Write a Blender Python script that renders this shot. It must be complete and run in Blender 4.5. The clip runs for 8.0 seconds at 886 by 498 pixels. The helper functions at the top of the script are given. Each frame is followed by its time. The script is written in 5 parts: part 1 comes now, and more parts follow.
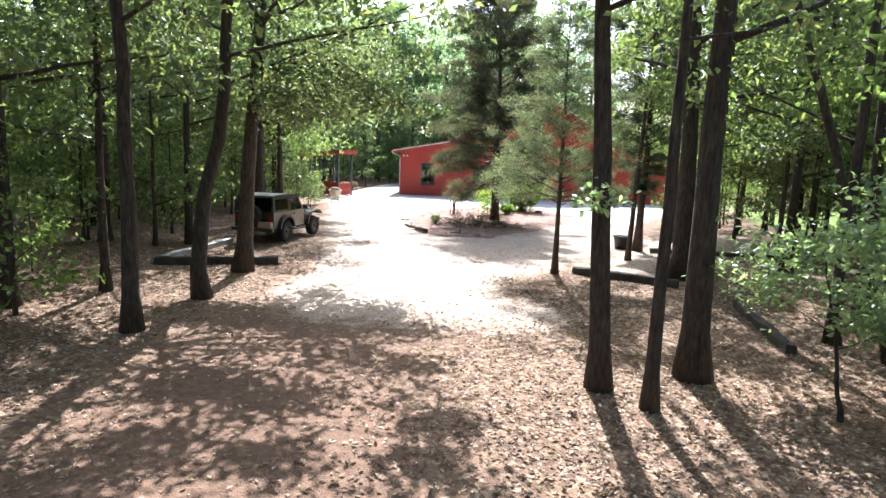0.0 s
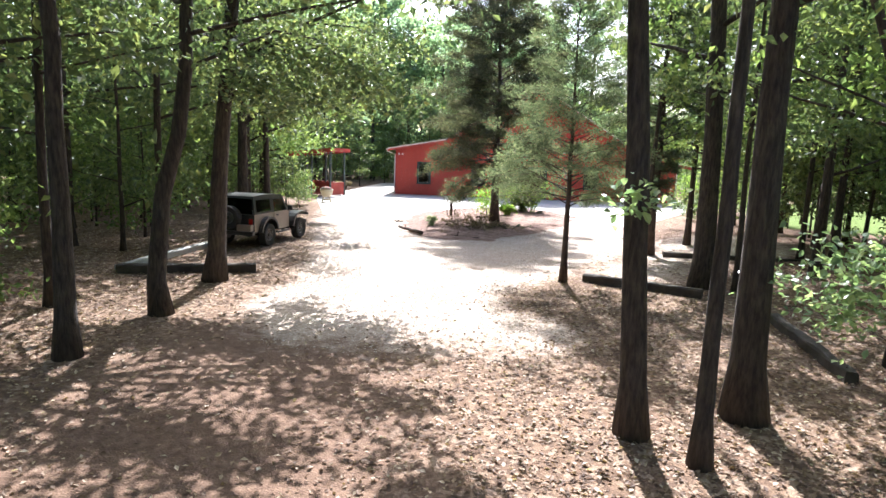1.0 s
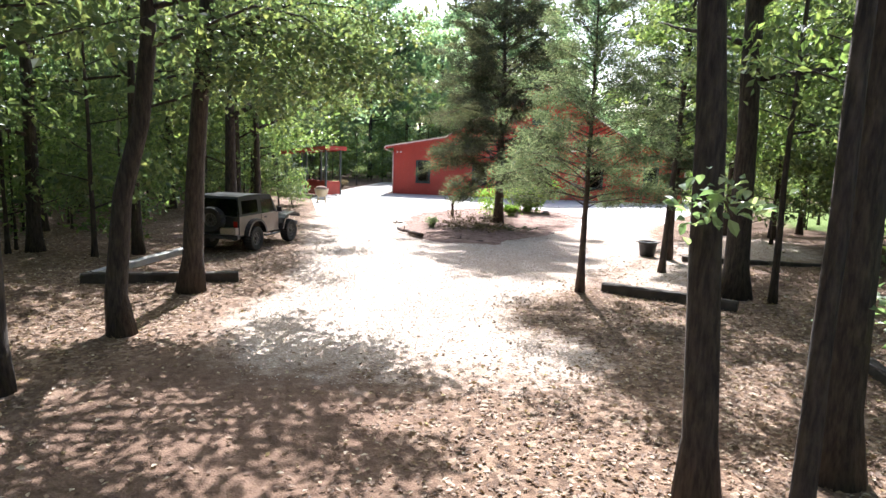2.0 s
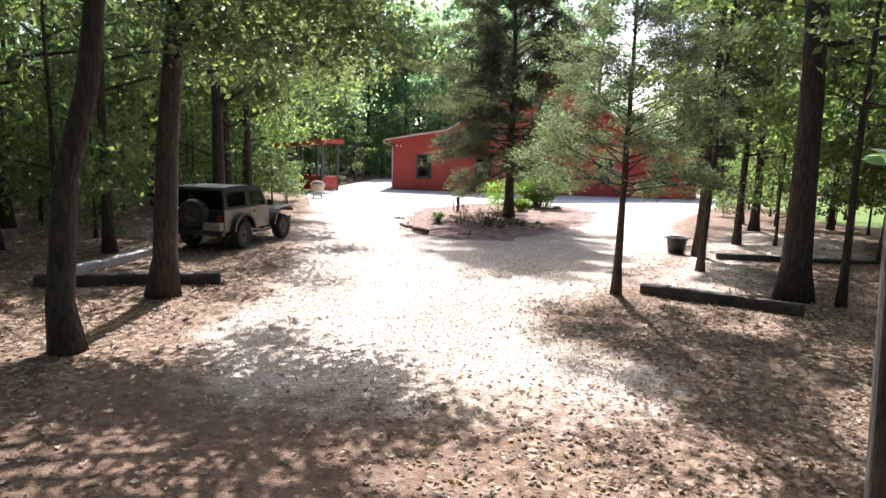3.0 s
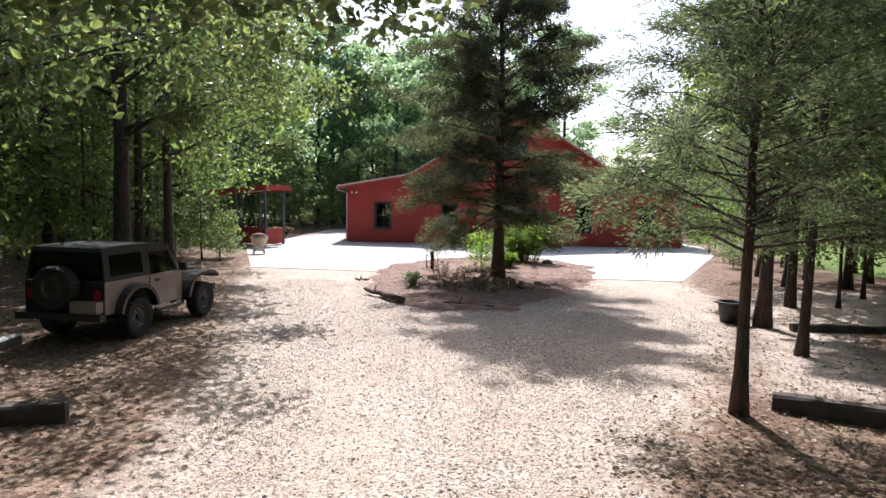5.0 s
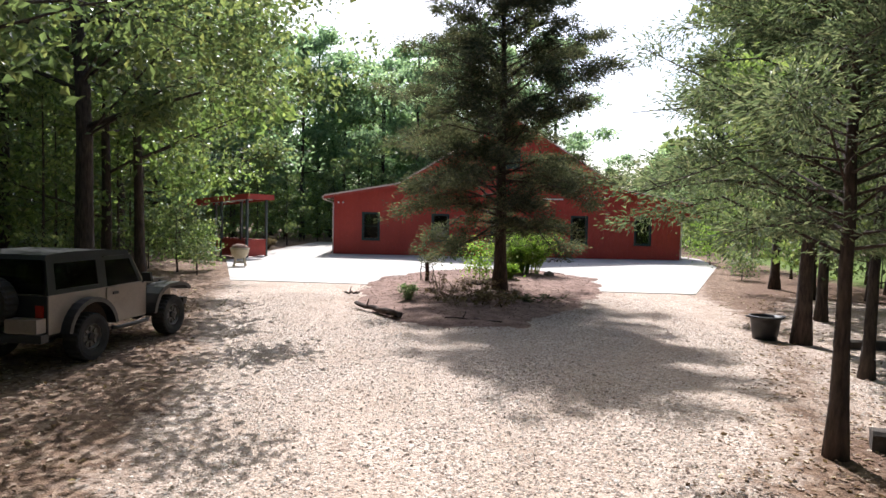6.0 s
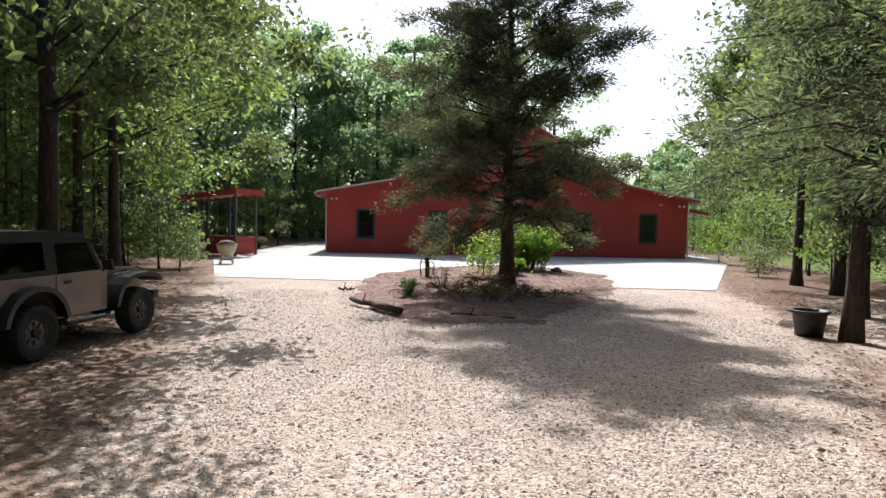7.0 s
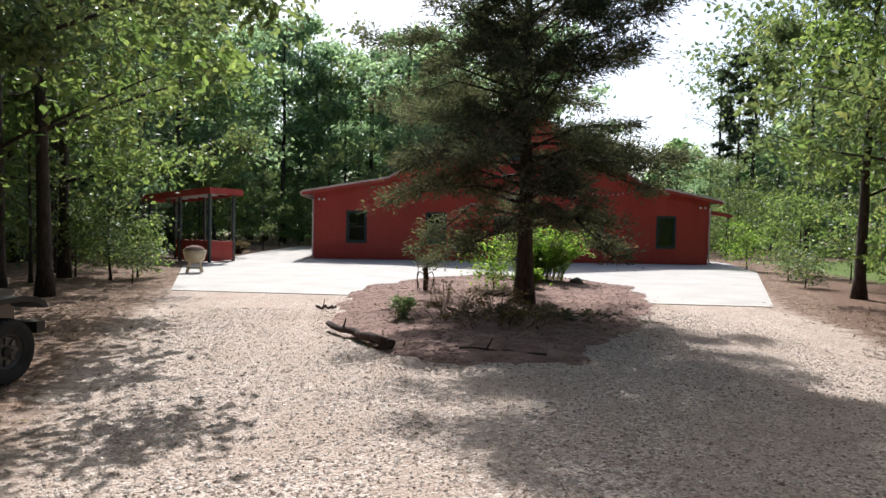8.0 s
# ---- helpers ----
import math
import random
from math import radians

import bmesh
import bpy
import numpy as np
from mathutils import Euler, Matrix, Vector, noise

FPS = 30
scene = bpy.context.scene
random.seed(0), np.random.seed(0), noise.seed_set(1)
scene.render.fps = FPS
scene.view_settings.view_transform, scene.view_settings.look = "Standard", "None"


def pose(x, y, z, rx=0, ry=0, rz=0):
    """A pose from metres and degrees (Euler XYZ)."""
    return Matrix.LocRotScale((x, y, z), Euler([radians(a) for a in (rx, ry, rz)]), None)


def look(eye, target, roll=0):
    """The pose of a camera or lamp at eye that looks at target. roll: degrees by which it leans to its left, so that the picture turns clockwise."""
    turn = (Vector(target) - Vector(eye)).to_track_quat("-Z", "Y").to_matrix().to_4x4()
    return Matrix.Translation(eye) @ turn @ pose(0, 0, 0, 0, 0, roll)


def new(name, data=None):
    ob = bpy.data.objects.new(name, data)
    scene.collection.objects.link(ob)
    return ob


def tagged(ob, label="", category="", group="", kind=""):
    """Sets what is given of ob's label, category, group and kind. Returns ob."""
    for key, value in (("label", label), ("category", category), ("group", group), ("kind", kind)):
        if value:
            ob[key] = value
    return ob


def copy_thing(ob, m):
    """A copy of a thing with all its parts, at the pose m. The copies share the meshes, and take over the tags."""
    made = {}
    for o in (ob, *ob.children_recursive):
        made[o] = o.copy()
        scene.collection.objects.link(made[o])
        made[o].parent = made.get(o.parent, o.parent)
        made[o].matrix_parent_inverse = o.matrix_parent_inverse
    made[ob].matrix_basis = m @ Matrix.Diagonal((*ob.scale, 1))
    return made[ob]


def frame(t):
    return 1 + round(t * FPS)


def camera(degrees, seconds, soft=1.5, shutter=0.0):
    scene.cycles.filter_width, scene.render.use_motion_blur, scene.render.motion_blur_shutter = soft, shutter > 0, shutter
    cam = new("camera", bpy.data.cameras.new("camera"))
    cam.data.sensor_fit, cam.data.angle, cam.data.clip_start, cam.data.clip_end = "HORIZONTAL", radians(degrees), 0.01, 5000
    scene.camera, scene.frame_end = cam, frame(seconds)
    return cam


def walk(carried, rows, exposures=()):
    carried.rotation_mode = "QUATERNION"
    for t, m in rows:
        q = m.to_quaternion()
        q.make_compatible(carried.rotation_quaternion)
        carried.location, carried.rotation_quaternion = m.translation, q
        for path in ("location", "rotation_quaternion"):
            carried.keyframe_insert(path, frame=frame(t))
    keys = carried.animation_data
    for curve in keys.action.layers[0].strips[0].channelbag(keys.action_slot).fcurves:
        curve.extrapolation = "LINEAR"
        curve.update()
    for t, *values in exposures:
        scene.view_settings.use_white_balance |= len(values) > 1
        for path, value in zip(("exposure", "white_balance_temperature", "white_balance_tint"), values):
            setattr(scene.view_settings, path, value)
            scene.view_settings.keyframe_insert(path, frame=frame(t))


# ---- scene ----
import collections

cam = camera(70.0, 8.0)
PATH = [
    (0, (0.455, 0.185, 3.318), (0.33, 2.159, 3.019), 2.1),
    (0.5, (0.401, 1.133, 3.194), (0.279, 3.107, 2.895), 2.1),
    (1, (0.361, 2.002, 3.207), (0.245, 3.976, 2.907), 2.0),
    (1.5, (0.276, 2.833, 3.207), (0.163, 4.807, 2.906), 2.0),
    (3, (-0.327, 5.611, 2.747), (-0.428, 7.585, 2.442), 1.8),
    (3.5, (-0.617, 6.891, 2.657), (-0.714, 8.866, 2.351), 1.7),
    (4, (-0.896, 8.21, 2.593), (-0.989, 10.191, 2.337), 1.7),
    (4.5, (-1.156, 9.476, 2.536), (-1.168, 11.467, 2.345), 1.5),
    (5, (-1.373, 10.709, 2.548), (-1.32, 12.703, 2.401), 1.3),
    (6.5, (-1.813, 12.979, 2.089), (-1.702, 14.973, 1.997), 1.3),
    (7, (-1.858, 13.824, 1.906), (-1.737, 15.818, 1.818), 1.2),
    (7.5, (-1.829, 15.251, 1.839), (-1.7, 17.245, 1.759), 1.2),
    (8, (-1.813, 17.078, 1.886), (-1.679, 19.071, 1.808), 1.2),
]
EXPOSURE = [(0.0, 2.29, 5850, 11), (1.5, 2.19, 5850, 11), (3.0, 1.93, 5900, 12), (4.5, 1.34, 5900, 13), (6.5, 1.03, 6050, 12), (8.0, 0.76, 6000, 11)]
walk(cam, [(t, look(eye, target, roll)) for t, eye, target, roll in PATH], EXPOSURE)

# ---- light: clear summer sky, sun behind the house ----
SUN_ELEVATION = 48.0
world = bpy.data.worlds.new("sky")
scene.world = world
world.use_nodes = True
wn = world.node_tree.nodes
sky = wn.new("ShaderNodeTexSky")
sky.sky_type = "NISHITA"
sky.sun_disc = False
sky.sun_elevation = radians(SUN_ELEVATION)
sky.sun_rotation = radians(-2.0)
sky.dust_density = 3.0
wn["Background"].inputs["Strength"].default_value = 0.105
world.node_tree.links.new(sky.outputs[0], wn["Background"].inputs["Color"])
sun = new("sun", bpy.data.lights.new("sun", "SUN"))
sun.data.energy = 3.6
sun.data.angle = radians(0.45)
sun.data.color = (1.0, 0.965, 0.91)
sun.matrix_world = look((-1.4, 40, 40 * math.tan(radians(SUN_ELEVATION))), (0, 0, 0))


# ---- materials ----
def node_material(name):
    m = bpy.data.materials.new(name)
    m.use_nodes = True
    return m, m.node_tree.nodes, m.node_tree.links, m.node_tree.nodes["Principled BSDF"]


def noise_node(nodes, links, scale, detail=4.0, rough=0.6, stretch=(1, 1, 1)):
    co = nodes.new("ShaderNodeTexCoord")
    mp = nodes.new("ShaderNodeMapping")
    mp.inputs["Scale"].default_value = stretch
    links.new(co.outputs["Object"], mp.inputs["Vector"])
    n = nodes.new("ShaderNodeTexNoise")
    n.inputs["Scale"].default_value = scale
    n.inputs["Detail"].default_value = detail
    n.inputs["Roughness"].default_value = rough
    links.new(mp.outputs[0], n.inputs["Vector"])
    return n


def ramp_node(nodes, links, source, stops):
    r = nodes.new("ShaderNodeValToRGB")
    while len(r.color_ramp.elements) < len(stops):
        r.color_ramp.elements.new(0.5)
    for e, (p, c) in zip(r.color_ramp.elements, stops):
        e.position, e.color = p, (*c, 1)
    links.new(source, r.inputs[0])
    return r


def mix_node(nodes, links, a, b, factor, blend="MIX"):
    m = nodes.new("ShaderNodeMix")
    m.data_type, m.blend_type = "RGBA", blend
    for socket, value in ((m.inputs[0], factor), (m.inputs[6], a), (m.inputs[7], b)):
        if isinstance(value, (int, float)):
            socket.default_value = value
        elif isinstance(value, tuple):
            socket.default_value = (*value, 1)
        else:
            links.new(value, socket)
    return m.outputs[2]


def bump_node(nodes, links, height, strength, distance, below=None):
    b = nodes.new("ShaderNodeBump")
    b.inputs["Strength"].default_value = strength
    b.inputs["Distance"].default_value = distance
    links.new(height, b.inputs["Height"])
    if below is not None:
        links.new(below, b.inputs["Normal"])
    return b.outputs[0]


def weathered(name, dark, light, scale=3.0, fine=40.0, rough=0.7, bump=0.25, depth=0.01, metal=0.0, stretch=(1, 1, 1), coat=0.0):
    """A plain surface with stains at one scale and grain at another."""
    m, nodes, links, p = node_material(name)
    big = noise_node(nodes, links, scale, 5, 0.6, stretch)
    small = noise_node(nodes, links, fine, 3, 0.6, stretch)
    base = ramp_node(nodes, links, big.outputs[0], [(0.3, dark), (0.72, light)])
    grain = ramp_node(nodes, links, small.outputs[0], [(0.25, (0.62, 0.62, 0.62)), (0.75, (1.0, 1.0, 1.0))])
    links.new(mix_node(nodes, links, base.outputs[0], grain.outputs[0], 0.7, "MULTIPLY"), p.inputs["Base Color"])
    p.inputs["Roughness"].default_value = rough
    p.inputs["Metallic"].default_value = metal
    p.inputs["Coat Weight"].default_value = coat
    links.new(bump_node(nodes, links, small.outputs[0], bump, depth), p.inputs["Normal"])
    return m


def leaf_material(name, stops, through_light=0.45, rough=0.45, glow=(1.85, 2.0, 1.08)):
    """Thin leaves: each one a shade of its own, light shining through."""
    m, nodes, links, p = node_material(name)
    geo = nodes.new("ShaderNodeNewGeometry")
    col = ramp_node(nodes, links, geo.outputs["Random Per Island"], stops)
    links.new(col.outputs[0], p.inputs["Base Color"])
    p.inputs["Roughness"].default_value = rough
    tr = nodes.new("ShaderNodeBsdfTranslucent")
    warm = mix_node(nodes, links, col.outputs[0], glow, 1.0, "MULTIPLY")
    links.new(warm, tr.inputs["Color"])
    mx = nodes.new("ShaderNodeMixShader")
    mx.inputs[0].default_value = through_light
    links.new(p.outputs[0], mx.inputs[1])
    links.new(tr.outputs[0], mx.inputs[2])
    links.new(mx.outputs[0], nodes["Material Output"].inputs["Surface"])
    return m


def island_material(name, stops, rough=0.8):
    m, nodes, links, p = node_material(name)
    geo = nodes.new("ShaderNodeNewGeometry")
    col = ramp_node(nodes, links, geo.outputs["Random Per Island"], stops)
    n = noise_node(nodes, links, 60, 3)
    shade = ramp_node(nodes, links, n.outputs[0], [(0.3, (0.7, 0.7, 0.7)), (0.7, (1, 1, 1))])
    links.new(mix_node(nodes, links, col.outputs[0], shade.outputs[0], 1.0, "MULTIPLY"), p.inputs["Base Color"])
    p.inputs["Roughness"].default_value = rough
    return m


def bark_material(name, dark, light):
    m, nodes, links, p = node_material(name)
    ridges = noise_node(nodes, links, 22, 5, 0.65, (1, 1, 0.18))
    patches = noise_node(nodes, links, 2.2, 4, 0.6)
    base = ramp_node(nodes, links, ridges.outputs[0], [(0.35, dark), (0.65, light)])
    lichen = ramp_node(nodes, links, patches.outputs[0], [(0.5, (0.75, 0.75, 0.75)), (0.75, (1.15, 1.2, 1.05))])
    links.new(mix_node(nodes, links, base.outputs[0], lichen.outputs[0], 1.0, "MULTIPLY"), p.inputs["Base Color"])
    p.inputs["Roughness"].default_value = 0.9
    links.new(bump_node(nodes, links, ridges.outputs[0], 0.9, 0.03), p.inputs["Normal"])
    return m


def stone_layer(nodes, links, scale, stops):
    """Colour and height of loose pieces of one size lying on the ground."""
    co = nodes.new("ShaderNodeTexCoord")
    v = nodes.new("ShaderNodeTexVoronoi")
    v.inputs["Scale"].default_value = scale
    links.new(co.outputs["Object"], v.inputs["Vector"])
    sep = nodes.new("ShaderNodeSeparateColor")
    links.new(v.outputs["Color"], sep.inputs[0])
    return ramp_node(nodes, links, sep.outputs[0], stops).outputs[0], v.outputs["Distance"]


def ground_material():
    m, nodes, links, p = node_material("ground_cover")
    masks = {}
    for key in ("gravel", "grass", "dirt"):
        at = nodes.new("ShaderNodeAttribute")
        at.attribute_name = key
        masks[key] = at.outputs["Fac"]
    # leaf litter of the wood
    leaf_c, leaf_h = stone_layer(nodes, links, 13, [(0.0, (0.06, 0.04, 0.03)), (0.35, (0.14, 0.085, 0.055)), (0.7, (0.25, 0.165, 0.11)), (1.0, (0.42, 0.32, 0.24))])
    soil = noise_node(nodes, links, 1.3, 6, 0.65)
    soil_c = ramp_node(nodes, links, soil.outputs[0], [(0.35, (0.12, 0.072, 0.048)), (0.7, (0.30, 0.195, 0.135))])
    litter = mix_node(nodes, links, leaf_c, soil_c.outputs[0], 0.4)
    # worn red-brown dirt
    dirt_n = noise_node(nodes, links, 7, 7, 0.7)
    dirt_c = ramp_node(nodes, links, dirt_n.outputs[0], [(0.3, (0.100, 0.058, 0.040)), (0.7, (0.235, 0.150, 0.104))])
    # gravel in two sizes
    small_c, small_h = stone_layer(nodes, links, 40, [(0.0, (0.10, 0.07, 0.055)), (0.16, (0.34, 0.255, 0.20)), (0.6, (0.55, 0.44, 0.365)), (1.0, (0.78, 0.69, 0.61))])
    big_c, big_h = stone_layer(nodes, links, 23, [(0.0, (0.14, 0.10, 0.08)), (0.25, (0.42, 0.32, 0.26)), (0.7, (0.56, 0.455, 0.38)), (1.0, (0.74, 0.66, 0.58))])
    size_n = noise_node(nodes, links, 9, 4, 0.7)
    size_m = ramp_node(nodes, links, size_n.outputs[0], [(0.48, (0, 0, 0)), (0.58, (1, 1, 1))])
    small_c = mix_node(nodes, links, small_c, big_c, size_m.outputs[0])
    sunk = nodes.new("ShaderNodeMath")
    sunk.operation = "MULTIPLY"
    sunk.inputs[1].default_value = -1.0
    links.new(small_h, sunk.inputs[0])
    sand_n = noise_node(nodes, links, 0.9, 5, 0.6)
    sand_c = ramp_node(nodes, links, sand_n.outputs[0], [(0.35, (0.37, 0.275, 0.21)), (0.7, (0.51, 0.40, 0.32))])
    patch_n = noise_node(nodes, links, 0.55, 5, 0.7, (1.6, 0.7, 1))
    patch = ramp_node(nodes, links, patch_n.outputs[0], [(0.40, (0.12, 0.12, 0.12)), (0.66, (0.85, 0.85, 0.85))])
    gravel_c = mix_node(nodes, links, small_c, sand_c.outputs[0], patch.outputs[0])
    # grass
    grass_n = noise_node(nodes, links, 9, 6, 0.7)
    grass_c = ramp_node(nodes, links, grass_n.outputs[0], [(0.3, (0.07, 0.10, 0.02)), (0.7, (0.16, 0.22, 0.05))])
    edge = noise_node(nodes, links, 2.4, 6, 0.7)

    def mask(key):
        a = nodes.new("ShaderNodeMath")
        a.operation = "MULTIPLY_ADD"
        a.inputs[1].default_value = 1.1
        a.inputs[2].default_value = -0.55
        links.new(edge.outputs[0], a.inputs[0])
        b = nodes.new("ShaderNodeMath")
        b.operation = "ADD"
        links.new(masks[key], b.inputs[0])
        links.new(a.outputs[0], b.inputs[1])
        c = nodes.new("ShaderNodeMapRange")
        c.inputs["From Min"].default_value, c.inputs["From Max"].default_value = 0.32, 0.68
        links.new(b.outputs[0], c.inputs["Value"])
        return c.outputs[0]

    g = mask("gravel")
    col = mix_node(nodes, links, litter, dirt_c.outputs[0], mask("dirt"))
    col = mix_node(nodes, links, col, grass_c.outputs[0], mask("grass"))
    col = mix_node(nodes, links, col, gravel_c, g)
    links.new(col, p.inputs["Base Color"])
    p.inputs["Roughness"].default_value = 0.95
    p.inputs["Specular IOR Level"].default_value = 0.2
    nrm = bump_node(nodes, links, sunk.outputs[0], 0.8, 0.016)
    wooded = nodes.new("ShaderNodeMath")
    wooded.operation = "SUBTRACT"
    wooded.inputs[0].default_value = 1.0
    links.new(g, wooded.inputs[1])
    low = nodes.new("ShaderNodeMath")
    low.operation = "MULTIPLY"
    links.new(leaf_h, low.inputs[0])
    links.new(wooded.outputs[0], low.inputs[1])
    nrm = bump_node(nodes, links, low.outputs[0], 0.15, 0.02, nrm)
    links.new(bump_node(nodes, links, dirt_n.outputs[0], 0.2, 0.03, nrm), p.inputs["Normal"])
    return m


GROUND = ground_material()
CONCRETE = weathered("pale_concrete", (0.47, 0.43, 0.385), (0.60, 0.56, 0.505), 0.8, 30, 0.85, 0.2, 0.004)
MULCH = weathered("mulch", (0.17, 0.092, 0.068), (0.40, 0.255, 0.20), 3.5, 45, 0.95, 0.5, 0.03)
SIDING = weathered("red_metal_siding", (0.41, 0.034, 0.022), (0.51, 0.052, 0.031), 0.7, 14, 0.45, 0.08, 0.004, 0.0, (1, 1, 0.3))
ROOF = weathered("roof_metal", (0.30, 0.07, 0.05), (0.42, 0.11, 0.08), 0.8, 12, 0.4, 0.08, 0.004, 0.3)
TRIM = weathered("pale_pipe_and_sunlit_edge", (0.62, 0.48, 0.42), (0.78, 0.66, 0.58), 2, 30, 0.5, 0.1, 0.003)
RED_TRIM = weathered("red_painted_board", (0.34, 0.04, 0.028), (0.50, 0.075, 0.05), 2, 30, 0.6, 0.2, 0.004)
GREEN_TRIM = weathered("dark_green_paint", (0.010, 0.026, 0.027), (0.021, 0.045, 0.043), 3, 30, 0.5, 0.15, 0.003)
POST_PAINT = weathered("grey_green_post_paint", (0.06, 0.075, 0.07), (0.12, 0.14, 0.13), 3, 30, 0.65, 0.2, 0.004)
WHITE_METAL = weathered("white_enamel", (0.70, 0.70, 0.68), (0.82, 0.82, 0.80), 3, 30, 0.35, 0.05, 0.002)
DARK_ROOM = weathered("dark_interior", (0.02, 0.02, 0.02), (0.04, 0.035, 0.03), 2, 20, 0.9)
CURTAIN = weathered("pale_curtain", (0.35, 0.33, 0.30), (0.5, 0.48, 0.44), 2, 20, 0.9)
TIMBER = weathered("old_landscape_timber", (0.034, 0.026, 0.021), (0.10, 0.078, 0.063), 3, 35, 0.9, 0.6, 0.01, 0, (1, 1, 1))
GREY_BOARD = weathered("silvered_board", (0.33, 0.31, 0.29), (0.52, 0.50, 0.47), 3, 35, 0.85, 0.4, 0.006)
LOG_BARK = bark_material("rotten_log_bark", (0.022, 0.012, 0.009), (0.085, 0.046, 0.032))
OAK_BARK = bark_material("oak_bark", (0.026, 0.018, 0.014), (0.098, 0.070, 0.053))
PINE_BARK = bark_material("cedar_bark", (0.036, 0.023, 0.018), (0.12, 0.078, 0.06))
OAK_LEAF = leaf_material("oak_leaf", [(0.0, (0.050, 0.076, 0.046)), (0.5, (0.100, 0.136, 0.074)), (0.85, (0.148, 0.182, 0.088)), (1.0, (0.19, 0.20, 0.10))], 0.5, 0.42, (2.1, 2.1, 1.15))
YOUNG_LEAF = leaf_material("young_leaf", [(0.0, (0.058, 0.090, 0.040)), (0.6, (0.116, 0.164, 0.068)), (1.0, (0.195, 0.235, 0.10))], 0.58, 0.42, (2.1, 2.15, 1.15))
# pale leaf whose colour is raised to include sun falling on it
SUNLIT_PALE_LEAF = leaf_material("sunlit_pale_leaf", [(0.0, (0.11, 0.16, 0.10)), (0.6, (0.19, 0.25, 0.15)), (1.0, (0.34, 0.38, 0.25))], 0.45, 0.35)
# far trees: pale bluish green puts the distance haze into the leaf colour
HAZED_LEAF = leaf_material("haze_paled_leaf", [(0.0, (0.100, 0.142, 0.106)), (0.5, (0.170, 0.226, 0.164)), (1.0, (0.28, 0.325, 0.23))], 0.68, 0.4, (2.1, 2.3, 1.5))
CEDAR_LEAF = leaf_material("cedar_sprays", [(0.0, (0.046, 0.052, 0.042)), (0.6, (0.084, 0.090, 0.070)), (1.0, (0.17, 0.145, 0.112))], 0.45, 0.85)
SOFT_CEDAR = leaf_material("young_cedar_sprays", [(0.0, (0.070, 0.088, 0.066)), (0.6, (0.126, 0.148, 0.112)), (1.0, (0.21, 0.21, 0.165))], 0.46, 0.85)
GREY_CEDAR = leaf_material("cedar_grey_sprays", [(0.0, (0.040, 0.055, 0.043)), (0.6, (0.076, 0.096, 0.072)), (1.0, (0.135, 0.145, 0.108))], 0.36, 0.85)
FERN_LEAF = leaf_material("fern_leaf", [(0.0, (0.09, 0.15, 0.03)), (0.6, (0.17, 0.26, 0.055)), (1.0, (0.32, 0.38, 0.11))], 0.55)
DRY_STEM = leaf_material("dry_stems", [(0.0, (0.08, 0.055, 0.035)), (0.6, (0.17, 0.12, 0.075)), (1.0, (0.3, 0.23, 0.15))], 0.25, 0.8)
FALLEN = leaf_material("fallen_leaf", [(0.0, (0.10, 0.056, 0.036)), (0.5, (0.205, 0.128, 0.088)), (0.85, (0.33, 0.235, 0.165)), (1.0, (0.60, 0.50, 0.40))], 0.2, 0.7)
CHIPS = island_material("bark_chips", [(0.0, (0.13, 0.07, 0.05)), (0.5, (0.27, 0.165, 0.125)), (1.0, (0.42, 0.30, 0.24))])
STONES = island_material("gravel_stones", [(0.0, (0.28, 0.20, 0.15)), (0.25, (0.48, 0.375, 0.30)), (0.65, (0.62, 0.51, 0.425)), (1.0, (0.78, 0.71, 0.63))])
BLACK_PLASTIC = weathered("black_plastic", (0.014, 0.013, 0.013), (0.03, 0.028, 0.027), 4, 50, 0.55, 0.1, 0.003)
CREAM = weathered("cream_glaze", (0.50, 0.40, 0.27), (0.64, 0.54, 0.39), 5, 40, 0.5, 0.15, 0.004)
JEEP_PAINT = weathered("tan_paint", (0.25, 0.195, 0.155), (0.35, 0.275, 0.22), 2, 60, 0.4, 0.03, 0.002, 0.0, (1, 1, 1), 0.3)
JEEP_TOP = weathered("black_hardtop", (0.012, 0.012, 0.013), (0.026, 0.026, 0.027), 3, 120, 0.34, 0.15, 0.002)
RUBBER = weathered("tyre_rubber", (0.016, 0.015, 0.014), (0.045, 0.04, 0.036), 5, 60, 0.85, 0.3, 0.004)
RIM_METAL = weathered("rim_metal", (0.075, 0.07, 0.066), (0.15, 0.14, 0.13), 6, 60, 0.35, 0.1, 0.002, 0.35)
TAIL_RED = weathered("tail_light_red", (0.30, 0.015, 0.01), (0.42, 0.03, 0.02), 6, 60, 0.25)
ROCK = weathered("grey_brown_rock", (0.09, 0.07, 0.06), (0.24, 0.19, 0.16), 5, 30, 0.9, 0.8, 0.02)


def glass_material(name, tint):
    m, nodes, links, p = node_material(name)
    p.inputs["Base Color"].default_value = (*tint, 1)
    p.inputs["Transmission Weight"].default_value = 1.0
    p.inputs["Roughness"].default_value = 0.03
    p.inputs["IOR"].default_value = 1.45
    return m


GLASS = glass_material("window_glass", (0.8, 0.85, 0.85))
SMOKED = glass_material("smoked_glass", (0.05, 0.052, 0.055))


